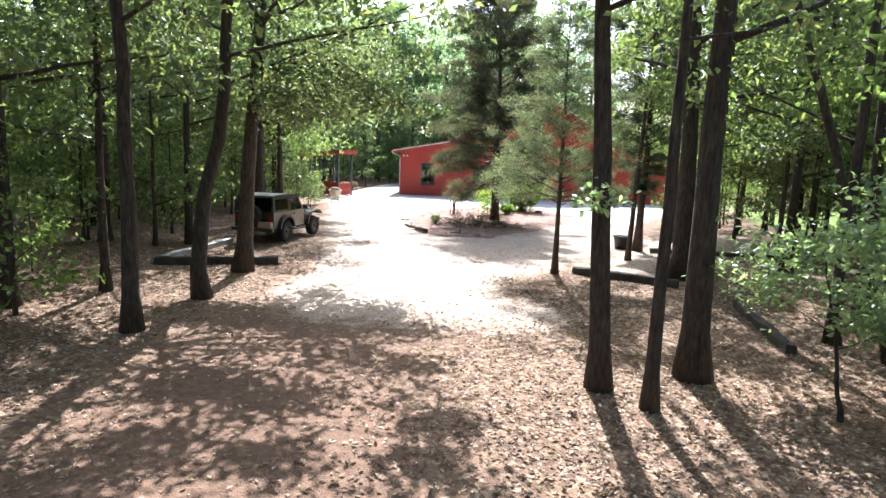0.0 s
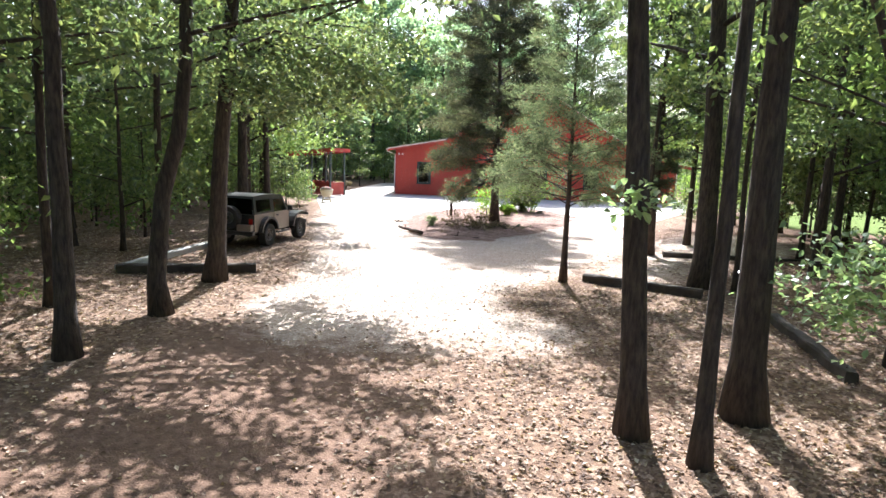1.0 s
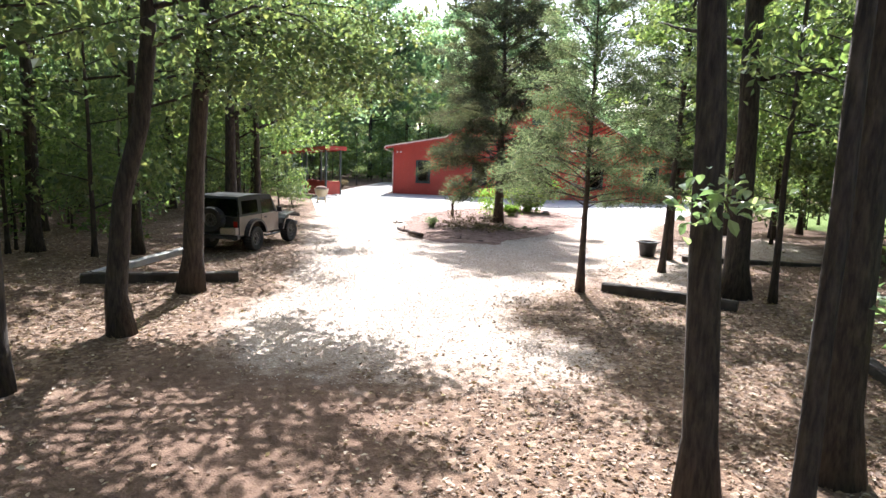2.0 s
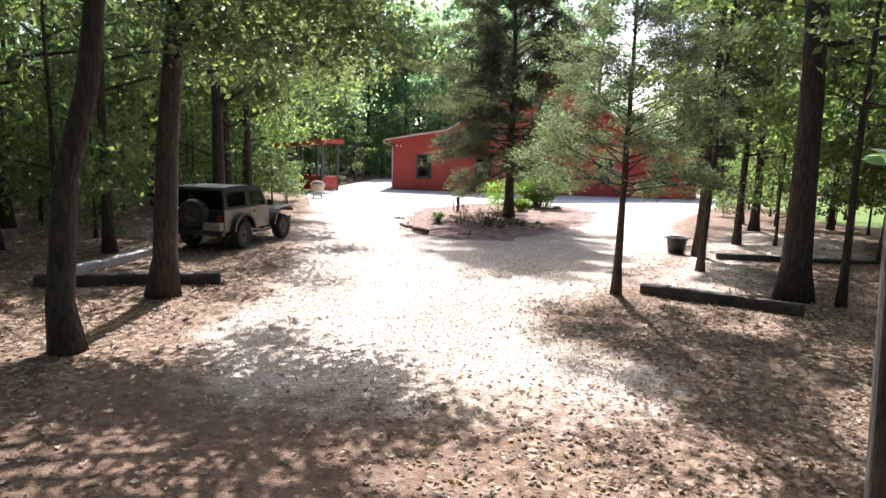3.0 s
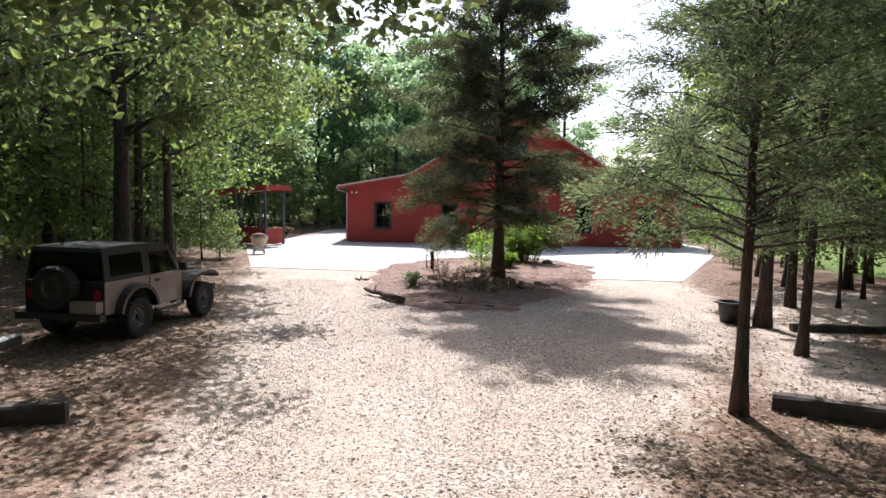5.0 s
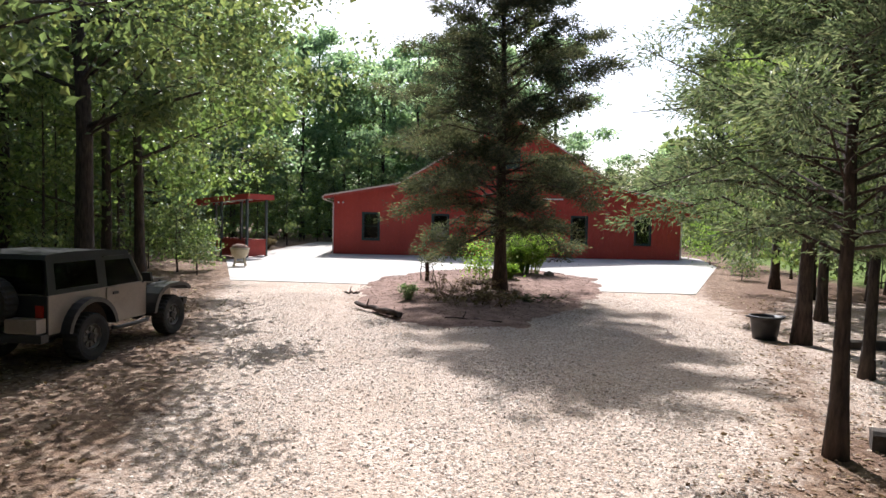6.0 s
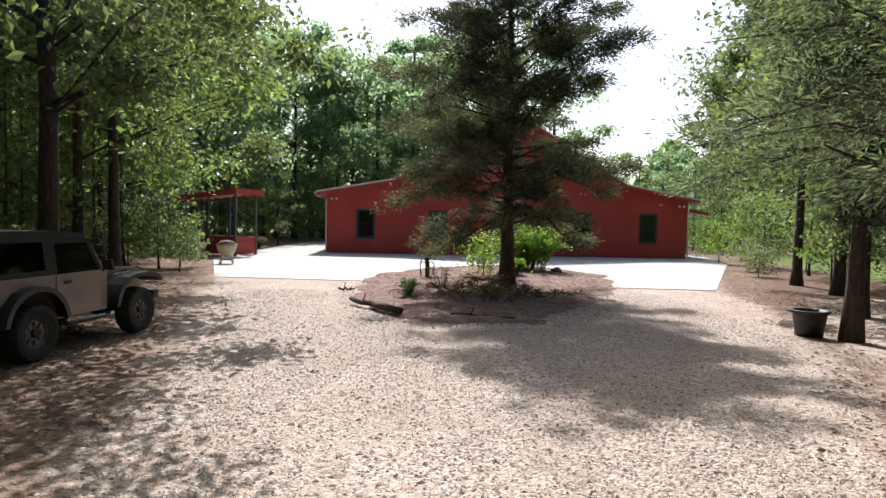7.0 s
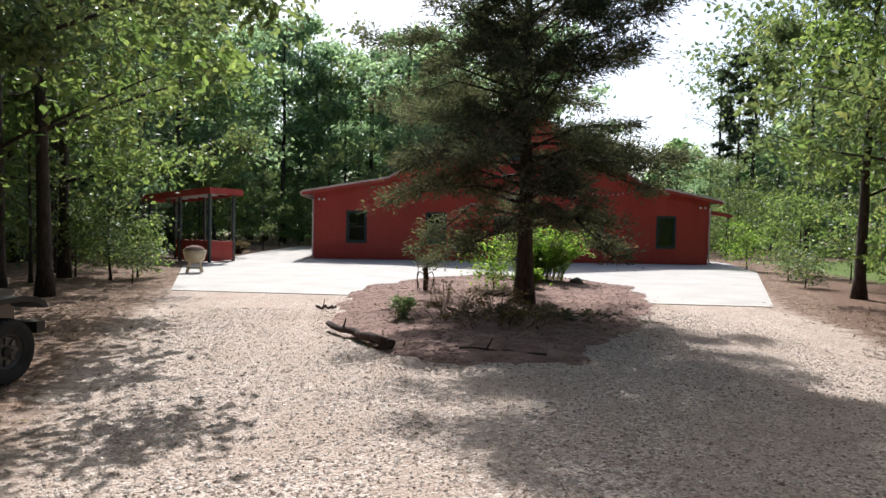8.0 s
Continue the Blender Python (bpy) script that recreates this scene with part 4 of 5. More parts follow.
def far_wood():
    """The closed edge of the forest all round, past the single trees."""
    rng = np.random.default_rng(99)
    n = 100000
    a = rng.uniform(0, 2 * np.pi, n)
    rad = 64 + 16 * rng.random(n) ** 2
    x, y = rad * np.cos(a), 28 + rad * np.sin(a)
    top = 13.5 + 3.5 * np.exp(-((a - 1.95) / 0.35) ** 2) + 2.5 * np.sin(a * 9) + 2.0 * np.sin(a * 23 + 1) + 1.6 * np.sin(a * 41) - 4 * np.exp(-((a - 1.15) / 0.2) ** 2)
    z = top * rng.random(n) ** 0.85
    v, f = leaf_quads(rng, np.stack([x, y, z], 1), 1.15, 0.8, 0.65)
    ob = raw("far_woods", v, f, HAZED_LEAF)
    tagged(ob, "closed dark green edge of the surrounding forest", "woods", kind="stuff")


def brushwood():
    """Low leafy growth filling the wood between the trunks."""
    rng = np.random.default_rng(98)
    clumps = []
    while len(clumps) < 760:
        x, y = rng.uniform(-34, 36), rng.uniform(-4, 74)
        if in_clearing(x, y) or (-13 < x < 15 and y < 62) or math.hypot(x, y) < 10:
            continue
        clumps.append((x, y, rng.uniform(0.4, 4.2), rng.uniform(0.7, 1.5)))
    c = np.array(clumps)
    pick = rng.integers(0, len(c), 76000)
    pos = c[pick, :3] + rng.normal(size=(len(pick), 3)) * c[pick, 3:4] * np.array((0.8, 0.8, 0.55))
    pos[:, 2] = np.abs(pos[:, 2]) + 0.05
    v, f = leaf_quads(rng, pos, 0.27, 1.0, 0.55)
    ob = raw("brushwood", v, f, YOUNG_LEAF)
    tagged(ob, "leafy green brush between the forest trunks", "undergrowth", kind="stuff")


far_wood()
brushwood()


# ---- the off-road vehicle ----
def wheel(parent, x, y, z, name="wheel"):
    hub = thing(name, pose(x, y, z), "", "")
    for key in ("label", "category"):
        if key in hub:
            del hub[key]
    hub.parent = parent
    return hub


def wheel_meshes(hub, turn):
    bm = bmesh.new()
    R, w = 0.385, 0.125
    lathe(bm, [(0.21, -w * 0.8), (0.30, -w), (0.355, -w), (0.38, -w * 0.8), (R, -w * 0.4), (R, w * 0.4), (0.38, w * 0.8), (0.355, w), (0.30, w), (0.21, w * 0.8)], 56, turn)
    bmesh.ops.delete(bm, geom=[f for f in bm.faces if len(f.verts) > 4], context="FACES_ONLY")
    back = turn.inverted()
    for k, v in enumerate(bm.verts):
        p = back @ v.co
        if math.hypot(p.x, p.y) > 0.37 and k % 2:
            p.x, p.y = p.x * 0.955, p.y * 0.955
            v.co = turn @ p
    part("tyre", bm, RUBBER, hub)
    bm = bmesh.new()
    lathe(bm, [(0.21, -0.085), (0.215, 0.09), (0.195, 0.095), (0.17, 0.055), (0.075, 0.05), (0.06, 0.055), (0.02, 0.056)], 28, turn)
    for k in range(8):
        c = turn @ pose(0, 0, 0, 0, 0, 45 * k) @ pose(0.125, 0, 0.064)
        box(bm, -0.035, 0.035, -0.018, 0.018, -0.01, 0.012, c)
    part("rim", bm, RIM_METAL, hub, "dull steel rim", bevel=0.0)
    bm = bmesh.new()
    lathe(bm, [(0.058, 0.054), (0.055, 0.085), (0.03, 0.095), (0.005, 0.096)], 16, turn)
    part("hub_cap", bm, BLACK_PLASTIC, hub)


def build_vehicle():
    """Origin under the rear axle's middle, nose along +y."""
    car = thing("off_road_vehicle", pose(-7.33, 22.25, 0.0, 0, 0, -9.5), "tan short off-road vehicle with black hardtop, parked on litter", "car")
    car.scale = (1, 1, 0.962)
    WB, HW = 2.27, 0.74
    # tub with cut wheel arches at the sides
    side = [(-0.78, 0.55), (-0.48, 0.55), (-0.44, 0.80), (-0.30, 0.95), (0.30, 0.95), (0.44, 0.80), (0.50, 0.50), (1.55, 0.50), (1.55, 1.12), (-0.78, 1.12)]
    bm = bmesh.new()
    prism(bm, side, -HW, HW, "x")
    body = part("body", bm, JEEP_PAINT, car, "faded tan body tub", bevel=0.025)
    # cowl, hood, grille
    bm = bmesh.new()
    prism(bm, [(1.552, 0.55), (2.72, 0.55), (2.76, 0.70), (2.74, 0.99), (1.552, 1.01)], -0.50, 0.50, "x")
    part("engine_bay", bm, JEEP_PAINT, car, bevel=0.02)
    bm = bmesh.new()
    prism(bm, [(1.552, 1.013), (2.75, 0.993), (2.745, 1.03), (2.66, 1.065), (1.552, 1.14)], -0.52, 0.52, "x")
    part("hood", bm, JEEP_PAINT, car, "faded tan hood", bevel=0.03)
    for s in (-1, 1):
        bm = bmesh.new()
        box(bm, s * 0.525 - 0.012, s * 0.525 + 0.012, 2.30, 2.36, 0.96, 1.05)
        part("hood_latch", bm, BLACK_PLASTIC, car)
    # near-black tailgate: a black liner plus the rear's shade put into the colour
    bm = bmesh.new()
    box(bm, -0.735, 0.735, -0.80, -0.784, 0.56, 1.115)
    part("tailgate", bm, JEEP_TOP, car, "tailgate blackened for liner and shade", bevel=0.006)
    bm = bmesh.new()
    box(bm, 0.24, 0.72, -0.99, -0.81, 0.595, 0.80)
    part("rear_box", bm, JEEP_PAINT, car, "tan steel box on the bumper", bevel=0.015)
    bm = bmesh.new()
    for k in range(7):
        box(bm, -0.33 + 0.1 * k, -0.28 + 0.1 * k, 2.75, 2.772, 0.68, 0.98)
    part("grille", bm, BLACK_PLASTIC, car, "dark grille slots")
    for s in (-1, 1):
        bm = bmesh.new()
        lathe(bm, [(0.02, 0), (0.09, 0.0), (0.095, 0.03), (0.07, 0.045)], 16, pose(s * 0.42, 2.755, 0.90, -90))
        part("headlight", bm, WHITE_METAL, car, "round headlight")
        # front wing and black flares
        bm = bmesh.new()
        x0, x1 = (0.50, 0.90) if s > 0 else (-0.90, -0.50)
        prism(bm, [(1.56, 0.52), (1.61, 0.70), (1.71, 0.86), (1.86, 0.965), (2.05, 1.01), (2.40, 1.02), (2.62, 0.99), (2.76, 0.92), (2.81, 0.84), (2.77, 0.83), (2.60, 0.925), (2.40, 0.955), (2.05, 0.95), (1.90, 0.90), (1.78, 0.81), (1.69, 0.67), (1.63, 0.52)], x0, x1, "x")
        part("front_fender", bm, JEEP_TOP, car, "black front wing", bevel=0.015)
        bm = bmesh.new()
        x0, x1 = (HW, 0.89) if s > 0 else (-0.89, -HW)
        ring = [math.radians(8 + 164 * k / 12) for k in range(13)]
        prism(bm, [(0.57 * math.cos(a), 0.46 + 0.55 * math.sin(a)) for a in ring] + [(0.50 * math.cos(a), 0.46 + 0.48 * math.sin(a)) for a in reversed(ring)], x0, x1, "x")
        part("rear_flare", bm, JEEP_TOP, car, "black rear wheel flare", bevel=0.012)
        # step bar
        bm = bmesh.new()
        tube(bm, [(s * 0.78, 0.55, 0.44), (s * 0.82, 0.62, 0.42), (s * 0.82, 1.45, 0.42), (s * 0.78, 1.52, 0.44)], [0.035] * 4, 8)
        part("step_bar", bm, JEEP_TOP, car, smooth=True)
        # door: lower skin, window frame, glass, handle, mirror
        bm = bmesh.new()
        d0, d1 = (HW, HW + 0.018) if s > 0 else (-HW - 0.018, -HW)
        prism(bm, [(0.52, 0.56), (1.40, 0.56), (1.46, 0.70), (1.46, 1.10), (0.46, 1.10), (0.46, 0.86)], d0, d1, "x")
        door = part("door", bm, JEEP_PAINT, car, bevel=0.006)
        bm = bmesh.new()
        for a in ([(0.46, 1.10), (0.52, 1.10), (0.52, 1.60), (0.46, 1.62)], [(0.52, 1.55), (1.18, 1.55), (1.16, 1.62), (0.52, 1.62)], [(1.38, 1.10), (1.46, 1.10), (1.22, 1.62), (1.14, 1.60)]):
            prism(bm, a, d0 - s * 0.03, d1 - s * 0.03, "x")
        part("window_frame", bm, JEEP_TOP, door, "black door window frame")
        bm = bmesh.new()
        prism(bm, [(0.52, 1.11), (1.38, 1.11), (1.17, 1.55), (0.52, 1.55)], s * 0.712, s * 0.716, "x")
        part("pane", bm, SMOKED, door).visible_shadow = False
        bm = bmesh.new()
        box(bm, min(d0, d1) - 0.0, max(d0, d1) + 0.0, 0.58, 0.72, 0.98, 1.03, pose(s * 0.03, 0, 0))
        part("handle", bm, BLACK_PLASTIC, door, bevel=0.006)
        bm = bmesh.new()
        box(bm, s * 0.80 - 0.03, s * 0.80 + 0.10 * s + 0.03, 1.40, 1.46, 1.12, 1.28)
        tube(bm, [(s * 0.75, 1.42, 1.10), (s * 0.82, 1.43, 1.16)], [0.015, 0.015], 6)
        part("mirror", bm, BLACK_PLASTIC, door, bevel=0.012)
        # tail light
        bm = bmesh.new()
        box(bm, s * 0.62 - 0.06, s * 0.62 + 0.06, -0.815, -0.782, 0.80, 0.98)
        part("tail_light", bm, TAIL_RED, car, bevel=0.008)
        for y in (0, WB):
            hub = wheel(car, s * 0.74, y, 0.385)
            wheel_meshes(hub, pose(0, 0, 0, 0, 90 * s))
    # black hardtop with side windows
    bm = bmesh.new()
    prism(bm, [(-0.76, 1.64), (1.16, 1.62), (1.14, 1.69), (0.60, 1.73), (-0.30, 1.735), (-0.72, 1.71)], -0.735, 0.735, "x")
    top = part("hardtop", bm, JEEP_TOP, car, "black hardtop", bevel=0.055)
    for s in (-1, 1):
        for a in ([(-0.78, 1.122), (-0.62, 1.122), (-0.60, 1.64), (-0.74, 1.64)], [(0.30, 1.122), (0.455, 1.122), (0.455, 1.64), (0.30, 1.64)], [(-0.62, 1.122), (0.30, 1.122), (0.30, 1.19), (-0.62, 1.19)], [(-0.60, 1.58), (0.30, 1.58), (0.30, 1.64), (-0.60, 1.64)]):
            bm = bmesh.new()
            prism(bm, a, s * 0.735, s * 0.70, "x")
            part("side_panel", bm, JEEP_TOP, top)
    for s in (-1, 1):
        bm = bmesh.new()
        prism(bm, [(-0.62, 1.19), (0.30, 1.19), (0.30, 1.58), (-0.60, 1.58)], s * 0.715, s * 0.719, "x")
        part("side_window", bm, SMOKED, top).visible_shadow = False
    bm = bmesh.new()
    prism(bm, [(-0.785, 1.14), (-0.775, 1.14), (-0.735, 1.64), (-0.745, 1.64)], -0.66, 0.66, "x")
    part("rear_window", bm, SMOKED, top).visible_shadow = False
    # windscreen frame and glass
    bm = bmesh.new()
    for x0, x1 in ((-0.70, -0.64), (0.64, 0.70)):
        prism(bm, [(1.46, 1.12), (1.54, 1.12), (1.24, 1.64), (1.17, 1.64)], x0, x1, "x")
    prism(bm, [(1.19, 1.58), (1.28, 1.58), (1.25, 1.645), (1.17, 1.645)], -0.64, 0.64, "x")
    part("windscreen_frame", bm, JEEP_PAINT, car)
    bm = bmesh.new()
    prism(bm, [(1.49, 1.14), (1.50, 1.14), (1.235, 1.58), (1.225, 1.58)], -0.64, 0.64, "x")
    part("windscreen", bm, GLASS, car).visible_shadow = False
    # seats, dash and wheel inside
    for x in (-0.34, 0.34):
        bm = bmesh.new()
        box(bm, x - 0.24, x + 0.24, 0.55, 1.02, 0.95, 1.125)
        box(bm, x - 0.23, x + 0.23, 0.47, 0.60, 1.12, 1.50)
        part("seat", bm, DARK_ROOM, car, bevel=0.04)
    bm = bmesh.new()
    lathe(bm, [(0.15, 0), (0.18, 0.0), (0.18, 0.02), (0.15, 0.02)], 18, pose(-0.34, 1.25, 1.20, 60))
    part("steering_wheel", bm, BLACK_PLASTIC, car)
    # bumpers, plate bars, spare wheel, underside
    # rear bumper in black too, carrying the shade on the vehicle's rear
    bm = bmesh.new()
    box(bm, -0.78, 0.78, -0.98, -0.84, 0.46, 0.58)
    box(bm, -0.5, -0.4, -0.84, -0.76, 0.48, 0.57)
    box(bm, 0.4, 0.5, -0.84, -0.76, 0.48, 0.57)
    part("rear_bumper", bm, JEEP_TOP, car, "rear bumper blackened for the shaded rear", bevel=0.02)
    bm = bmesh.new()
    box(bm, -0.72, 0.72, 2.84, 2.98, 0.50, 0.64)
    box(bm, -0.4, -0.3, 2.74, 2.85, 0.52, 0.62)
    box(bm, 0.3, 0.4, 2.74, 2.85, 0.52, 0.62)
    part("front_bumper", bm, BLACK_PLASTIC, car, "black front bumper", bevel=0.02)
    spare = wheel(car, -0.05, -0.93, 1.02, "spare_wheel")
    wheel_meshes(spare, pose(0, 0, 0, 90))
    bm = bmesh.new()
    box(bm, -0.12, 0.02, -0.84, -0.78, 0.95, 1.09)
    part("spare_carrier", bm, BLACK_PLASTIC, car)
    bm = bmesh.new()
    box(bm, -0.42, -0.30, -0.78, 2.74, 0.42, 0.54)
    box(bm, 0.30, 0.42, -0.78, 2.74, 0.42, 0.54)
    for y in (0, WB):
        tube(bm, [(-0.66, y, 0.385), (0.66, y, 0.385)], [0.05, 0.05], 10)
        lathe(bm, [(0.02, -0.13), (0.12, -0.08), (0.14, 0), (0.12, 0.08), (0.02, 0.13)], 12, pose(0.1, y, 0.385))
        for x in (-0.36, 0.36):
            box(bm, x - 0.04, x + 0.04, y - 0.05, y + 0.05, 0.38, 0.46)
    part("chassis", bm, BLACK_PLASTIC, car)
    bm = bmesh.new()
    tube(bm, [(0.72, 1.62, 1.03), (0.74, 1.60, 1.6), (0.74, 1.58, 1.85)], [0.006, 0.005, 0.003], 5)
    part("aerial", bm, BLACK_PLASTIC, car)
    # the cab narrows towards the roof
    for ob in car.children_recursive:
        if ob.type == "MESH":
            for v in ob.data.vertices:
                if v.co.z > 1.13:
                    v.co.x *= 1 - 0.11 * min(1, (v.co.z - 1.13) / 0.6)


build_vehicle()


# ---- pavilion, cart planter and the bed's things ----
def build_pavilion():
    """Its length runs along local x, the higher end of the roof at x = W."""
    W, D = 3.6, 1.6
    hut = thing("open_shed", pose(-13.32, 46.81, 0.0, 0, 0, -26.6), "small open shed with red roof edge and half walls", "shed")

    def top(x):
        return 2.66 + 0.09 * x
    for x in (0, 1.8, W - 0.11):
        for y in (0, D - 0.11):
            bm = bmesh.new()
            box(bm, x, x + 0.11, y, y + 0.11, 0, top(x) + 0.06)
            part("post", bm, POST_PAINT, hut, "grey-green painted post", bevel=0.01)
    bm = bmesh.new()
    prism(bm, [(-0.2, top(-0.2) + 0.22), (W + 0.2, top(W + 0.2) + 0.22), (W + 0.2, top(W + 0.2) + 0.28), (-0.2, top(-0.2) + 0.28)], -0.2, D + 0.2)
    roof = part("roof", bm, ROOF, hut)
    for y in (-0.24, D + 0.204):
        bm = bmesh.new()
        prism(bm, [(-0.24, top(-0.24)), (W + 0.24, top(W + 0.24)), (W + 0.24, top(W + 0.24) + 0.262), (-0.24, top(-0.24) + 0.262)], y, y + 0.036)
        part("fascia", bm, RED_TRIM, roof, "red fascia board", bevel=0.004)
    for x in (-0.24, W + 0.204):
        bm = bmesh.new()
        box(bm, x, x + 0.036, -0.202, D + 0.202, top(x), top(x) + 0.262)
        part("fascia", bm, RED_TRIM, roof, bevel=0.004)
    for x in (0.55, 1.15, 1.75, 2.35, 2.95):
        bm = bmesh.new()
        box(bm, x, x + 0.05, -0.2, D + 0.2, top(x) + 0.09, top(x) + 0.215)
        part("rafter", bm, GREY_BOARD, roof)

    def half_wall(m, n):
        bm = bmesh.new()
        box(bm, 0, n, -0.03, 0.065, 0.875, 0.91, m)
        rail = part("half_wall", bm, RED_TRIM, hut, "red board half wall", bevel=0.004)
        z = 0.06
        while z < 0.84:
            bm = bmesh.new()
            box(bm, 0, n, 0, 0.035, z, z + 0.128, m)
            part("board", bm, RED_TRIM, rail, bevel=0.004)
            z += 0.135
    half_wall(pose(1.91, 0.03, 0), W - 0.11 - 1.91)
    half_wall(pose(W - 0.03, 0.11, 0, 0, 0, 90), D - 0.22)
    half_wall(pose(0.11, D - 0.07, 0), 1.69)
    half_wall(pose(1.91, D - 0.07, 0), W - 0.11 - 1.91)


build_pavilion()


def build_cart():
    cart = thing("planter_tub", pose(-9.05, 39.9, 0.0, 0, 0, 8) @ Matrix.Scale(0.88, 4), "cream tub on pale wooden legs heaped with brown mulch", "planter")
    bm = bmesh.new()
    prof = [(0.22, 0.36), (0.36, 0.55), (0.42, 0.78), (0.44, 0.90), (0.40, 0.90), (0.37, 0.76), (0.20, 0.45)]
    lathe(bm, prof, 24)
    bmesh.ops.transform(bm, matrix=Matrix.Diagonal((1.05, 0.8, 1, 1)), verts=bm.verts[:])
    part("tub", bm, CREAM, cart, smooth=True)
    bm = bmesh.new()
    lathe(bm, [(0.38, 0.80), (0.40, 0.90), (0.30, 1.03), (0.10, 1.09)], 20)
    bmesh.ops.transform(bm, matrix=Matrix.Diagonal((1.05, 0.8, 1, 1)), verts=bm.verts[:])
    part("filling", bm, MULCH, cart, "reddish-brown heap", smooth=True)
    for sx in (-1, 1):
        for sy in (-1, 1):
            bm = bmesh.new()
            tube(bm, [(sx * 0.28, sy * 0.20, 0.0), (sx * 0.19, sy * 0.14, 0.46)], [0.035, 0.035], 8)
            part("leg", bm, CREAM, cart)
    for sy in (-1, 1):
        bm = bmesh.new()
        box(bm, -0.26, 0.26, sy * 0.18 - 0.02, sy * 0.18 + 0.02, 0.16, 0.22)
        part("crossbar", bm, CREAM, cart, bevel=0.004)


build_cart()


def ground_at(x, y):
    return max(float(mound_height(np.array(x), np.array(y))), float(relief(np.array(x), np.array(y))))


def rough_log(name, a, b, r0, r1, seed, label, category="log"):
    mid = [(a[i] + b[i]) / 2 for i in range(2)]
    ob = thing(name, pose(mid[0], mid[1], 0), label, category)
    rng = np.random.default_rng(seed)
    p0, p1 = np.array((a[0] - mid[0], a[1] - mid[1], a[2])), np.array((b[0] - mid[0], b[1] - mid[1], b[2]))
    pts = [p0 * (1 - t) + p1 * t + rng.normal(size=3) * 0.02 for t in np.linspace(0, 1, 8)]
    bm = bmesh.new()
    tube(bm, pts, [(r0 + (r1 - r0) * i / 7) * (1 + 0.12 * math.sin(2.7 * i)) for i in range(8)], 12, 0.2, seed)
    part("bark", bm, LOG_BARK, ob, smooth=True)
    way = (p1 - p0) / np.linalg.norm(p1 - p0)
    bm = bmesh.new()
    tube(bm, [p1 + way * 0.002, p1 + way * 0.012], [r1 * 0.85, r1 * 0.8], 12)
    part("cut_end", bm, TIMBER, ob, "dark cut end")
    bm = bmesh.new()
    q = p0 * 0.7 + p1 * 0.3
    tube(bm, [q, q + np.array((0.05, -0.12, 0.14)), q + np.array((0.06, -0.16, 0.2))], [r0 * 0.45, r0 * 0.3, r0 * 0.2], 7)
    part("branch_stub", bm, LOG_BARK, ob)
    return ob


rough_log("fallen_log", (-3.1, 28.3, 0.10), (-1.95, 26.4, 0.11), 0.045, 0.075, 3, "rotten dark log lying at the bed's edge")
rough_log("fallen_branch", (-3.6, 30.9, 0.03), (-3.2, 31.0, 0.03), 0.03, 0.03, 4, "short dark stick on the gravel", "branch")


def timber(a, b, w, h, label, material, z=0.0):
    """A squared landscape timber lying from a to b."""
    n = math.hypot(b[0] - a[0], b[1] - a[1])
    ang = math.degrees(math.atan2(b[1] - a[1], b[0] - a[0]))
    ob = thing("landscape_timber", pose(a[0], a[1], z, 0, 0, ang), label, "timber")
    bm = bmesh.new()
    rng = random.Random(round(7 * n + 3 * a[0]))
    cuts = max(6, int(n / 0.28))
    rings = []
    for k in range(cuts + 1):
        u, sway = n * k / cuts, 0.012 * math.sin(1.7 * k) + rng.uniform(-0.006, 0.006)
        corner = [(-w / 2, -0.03), (-w / 2, h * 0.82), (-w * 0.38, h), (w * 0.38, h), (w / 2, h * 0.82), (w / 2, -0.03)]
        if k in (0, cuts):
            u += rng.uniform(-0.03, 0.03)
        rings.append([bm.verts.new((u + rng.uniform(-0.01, 0.01), v + sway + rng.uniform(-0.009, 0.009), z1 + (rng.uniform(-0.014, 0.008) if z1 > 0 else 0))) for v, z1 in corner])
    for r0, r1 in zip(rings, rings[1:]):
        for k in range(6):
            bm.faces.new((r0[k], r0[(k + 1) % 6], r1[(k + 1) % 6], r1[k]))
    bm.faces.new(rings[0][::-1])
    bm.faces.new(rings[-1])
    part("beam", bm, material, ob, bevel=0.006)
    for x in (0.25, n - 0.25):
        bm = bmesh.new()
        lathe(bm, [(0.014, h - 0.01), (0.016, h + 0.006), (0.006, h + 0.009)], 8, pose(x, 0, 0))
        part("spike", bm, LOG_BARK, ob)
    return ob


timber((-8.6, 16.9), (-5.45, 17.85), 0.22, 0.21, "dark squared timber edging the parking spot", TIMBER)
timber((-8.75, 17.2), (-8.35, 21.6), 0.20, 0.14, "long silvered board edging the parking spot", GREY_BOARD)
timber((3.15, 18.6), (5.7, 17.2), 0.22, 0.20, "dark squared timber edging the drive", TIMBER)
timber((6.8, 24.45), (9.4, 24.15), 0.18, 0.14, "weathered timber edging beside the wood", TIMBER, -0.10)
timber((9.45, 24.15), (12.1, 23.95), 0.18, 0.14, "weathered timber edging beside the wood", TIMBER, -0.10)
timber((6.5, 15.2), (6.05, 11.5), 0.2, 0.16, "weathered timber lying in the leaf litter", TIMBER)


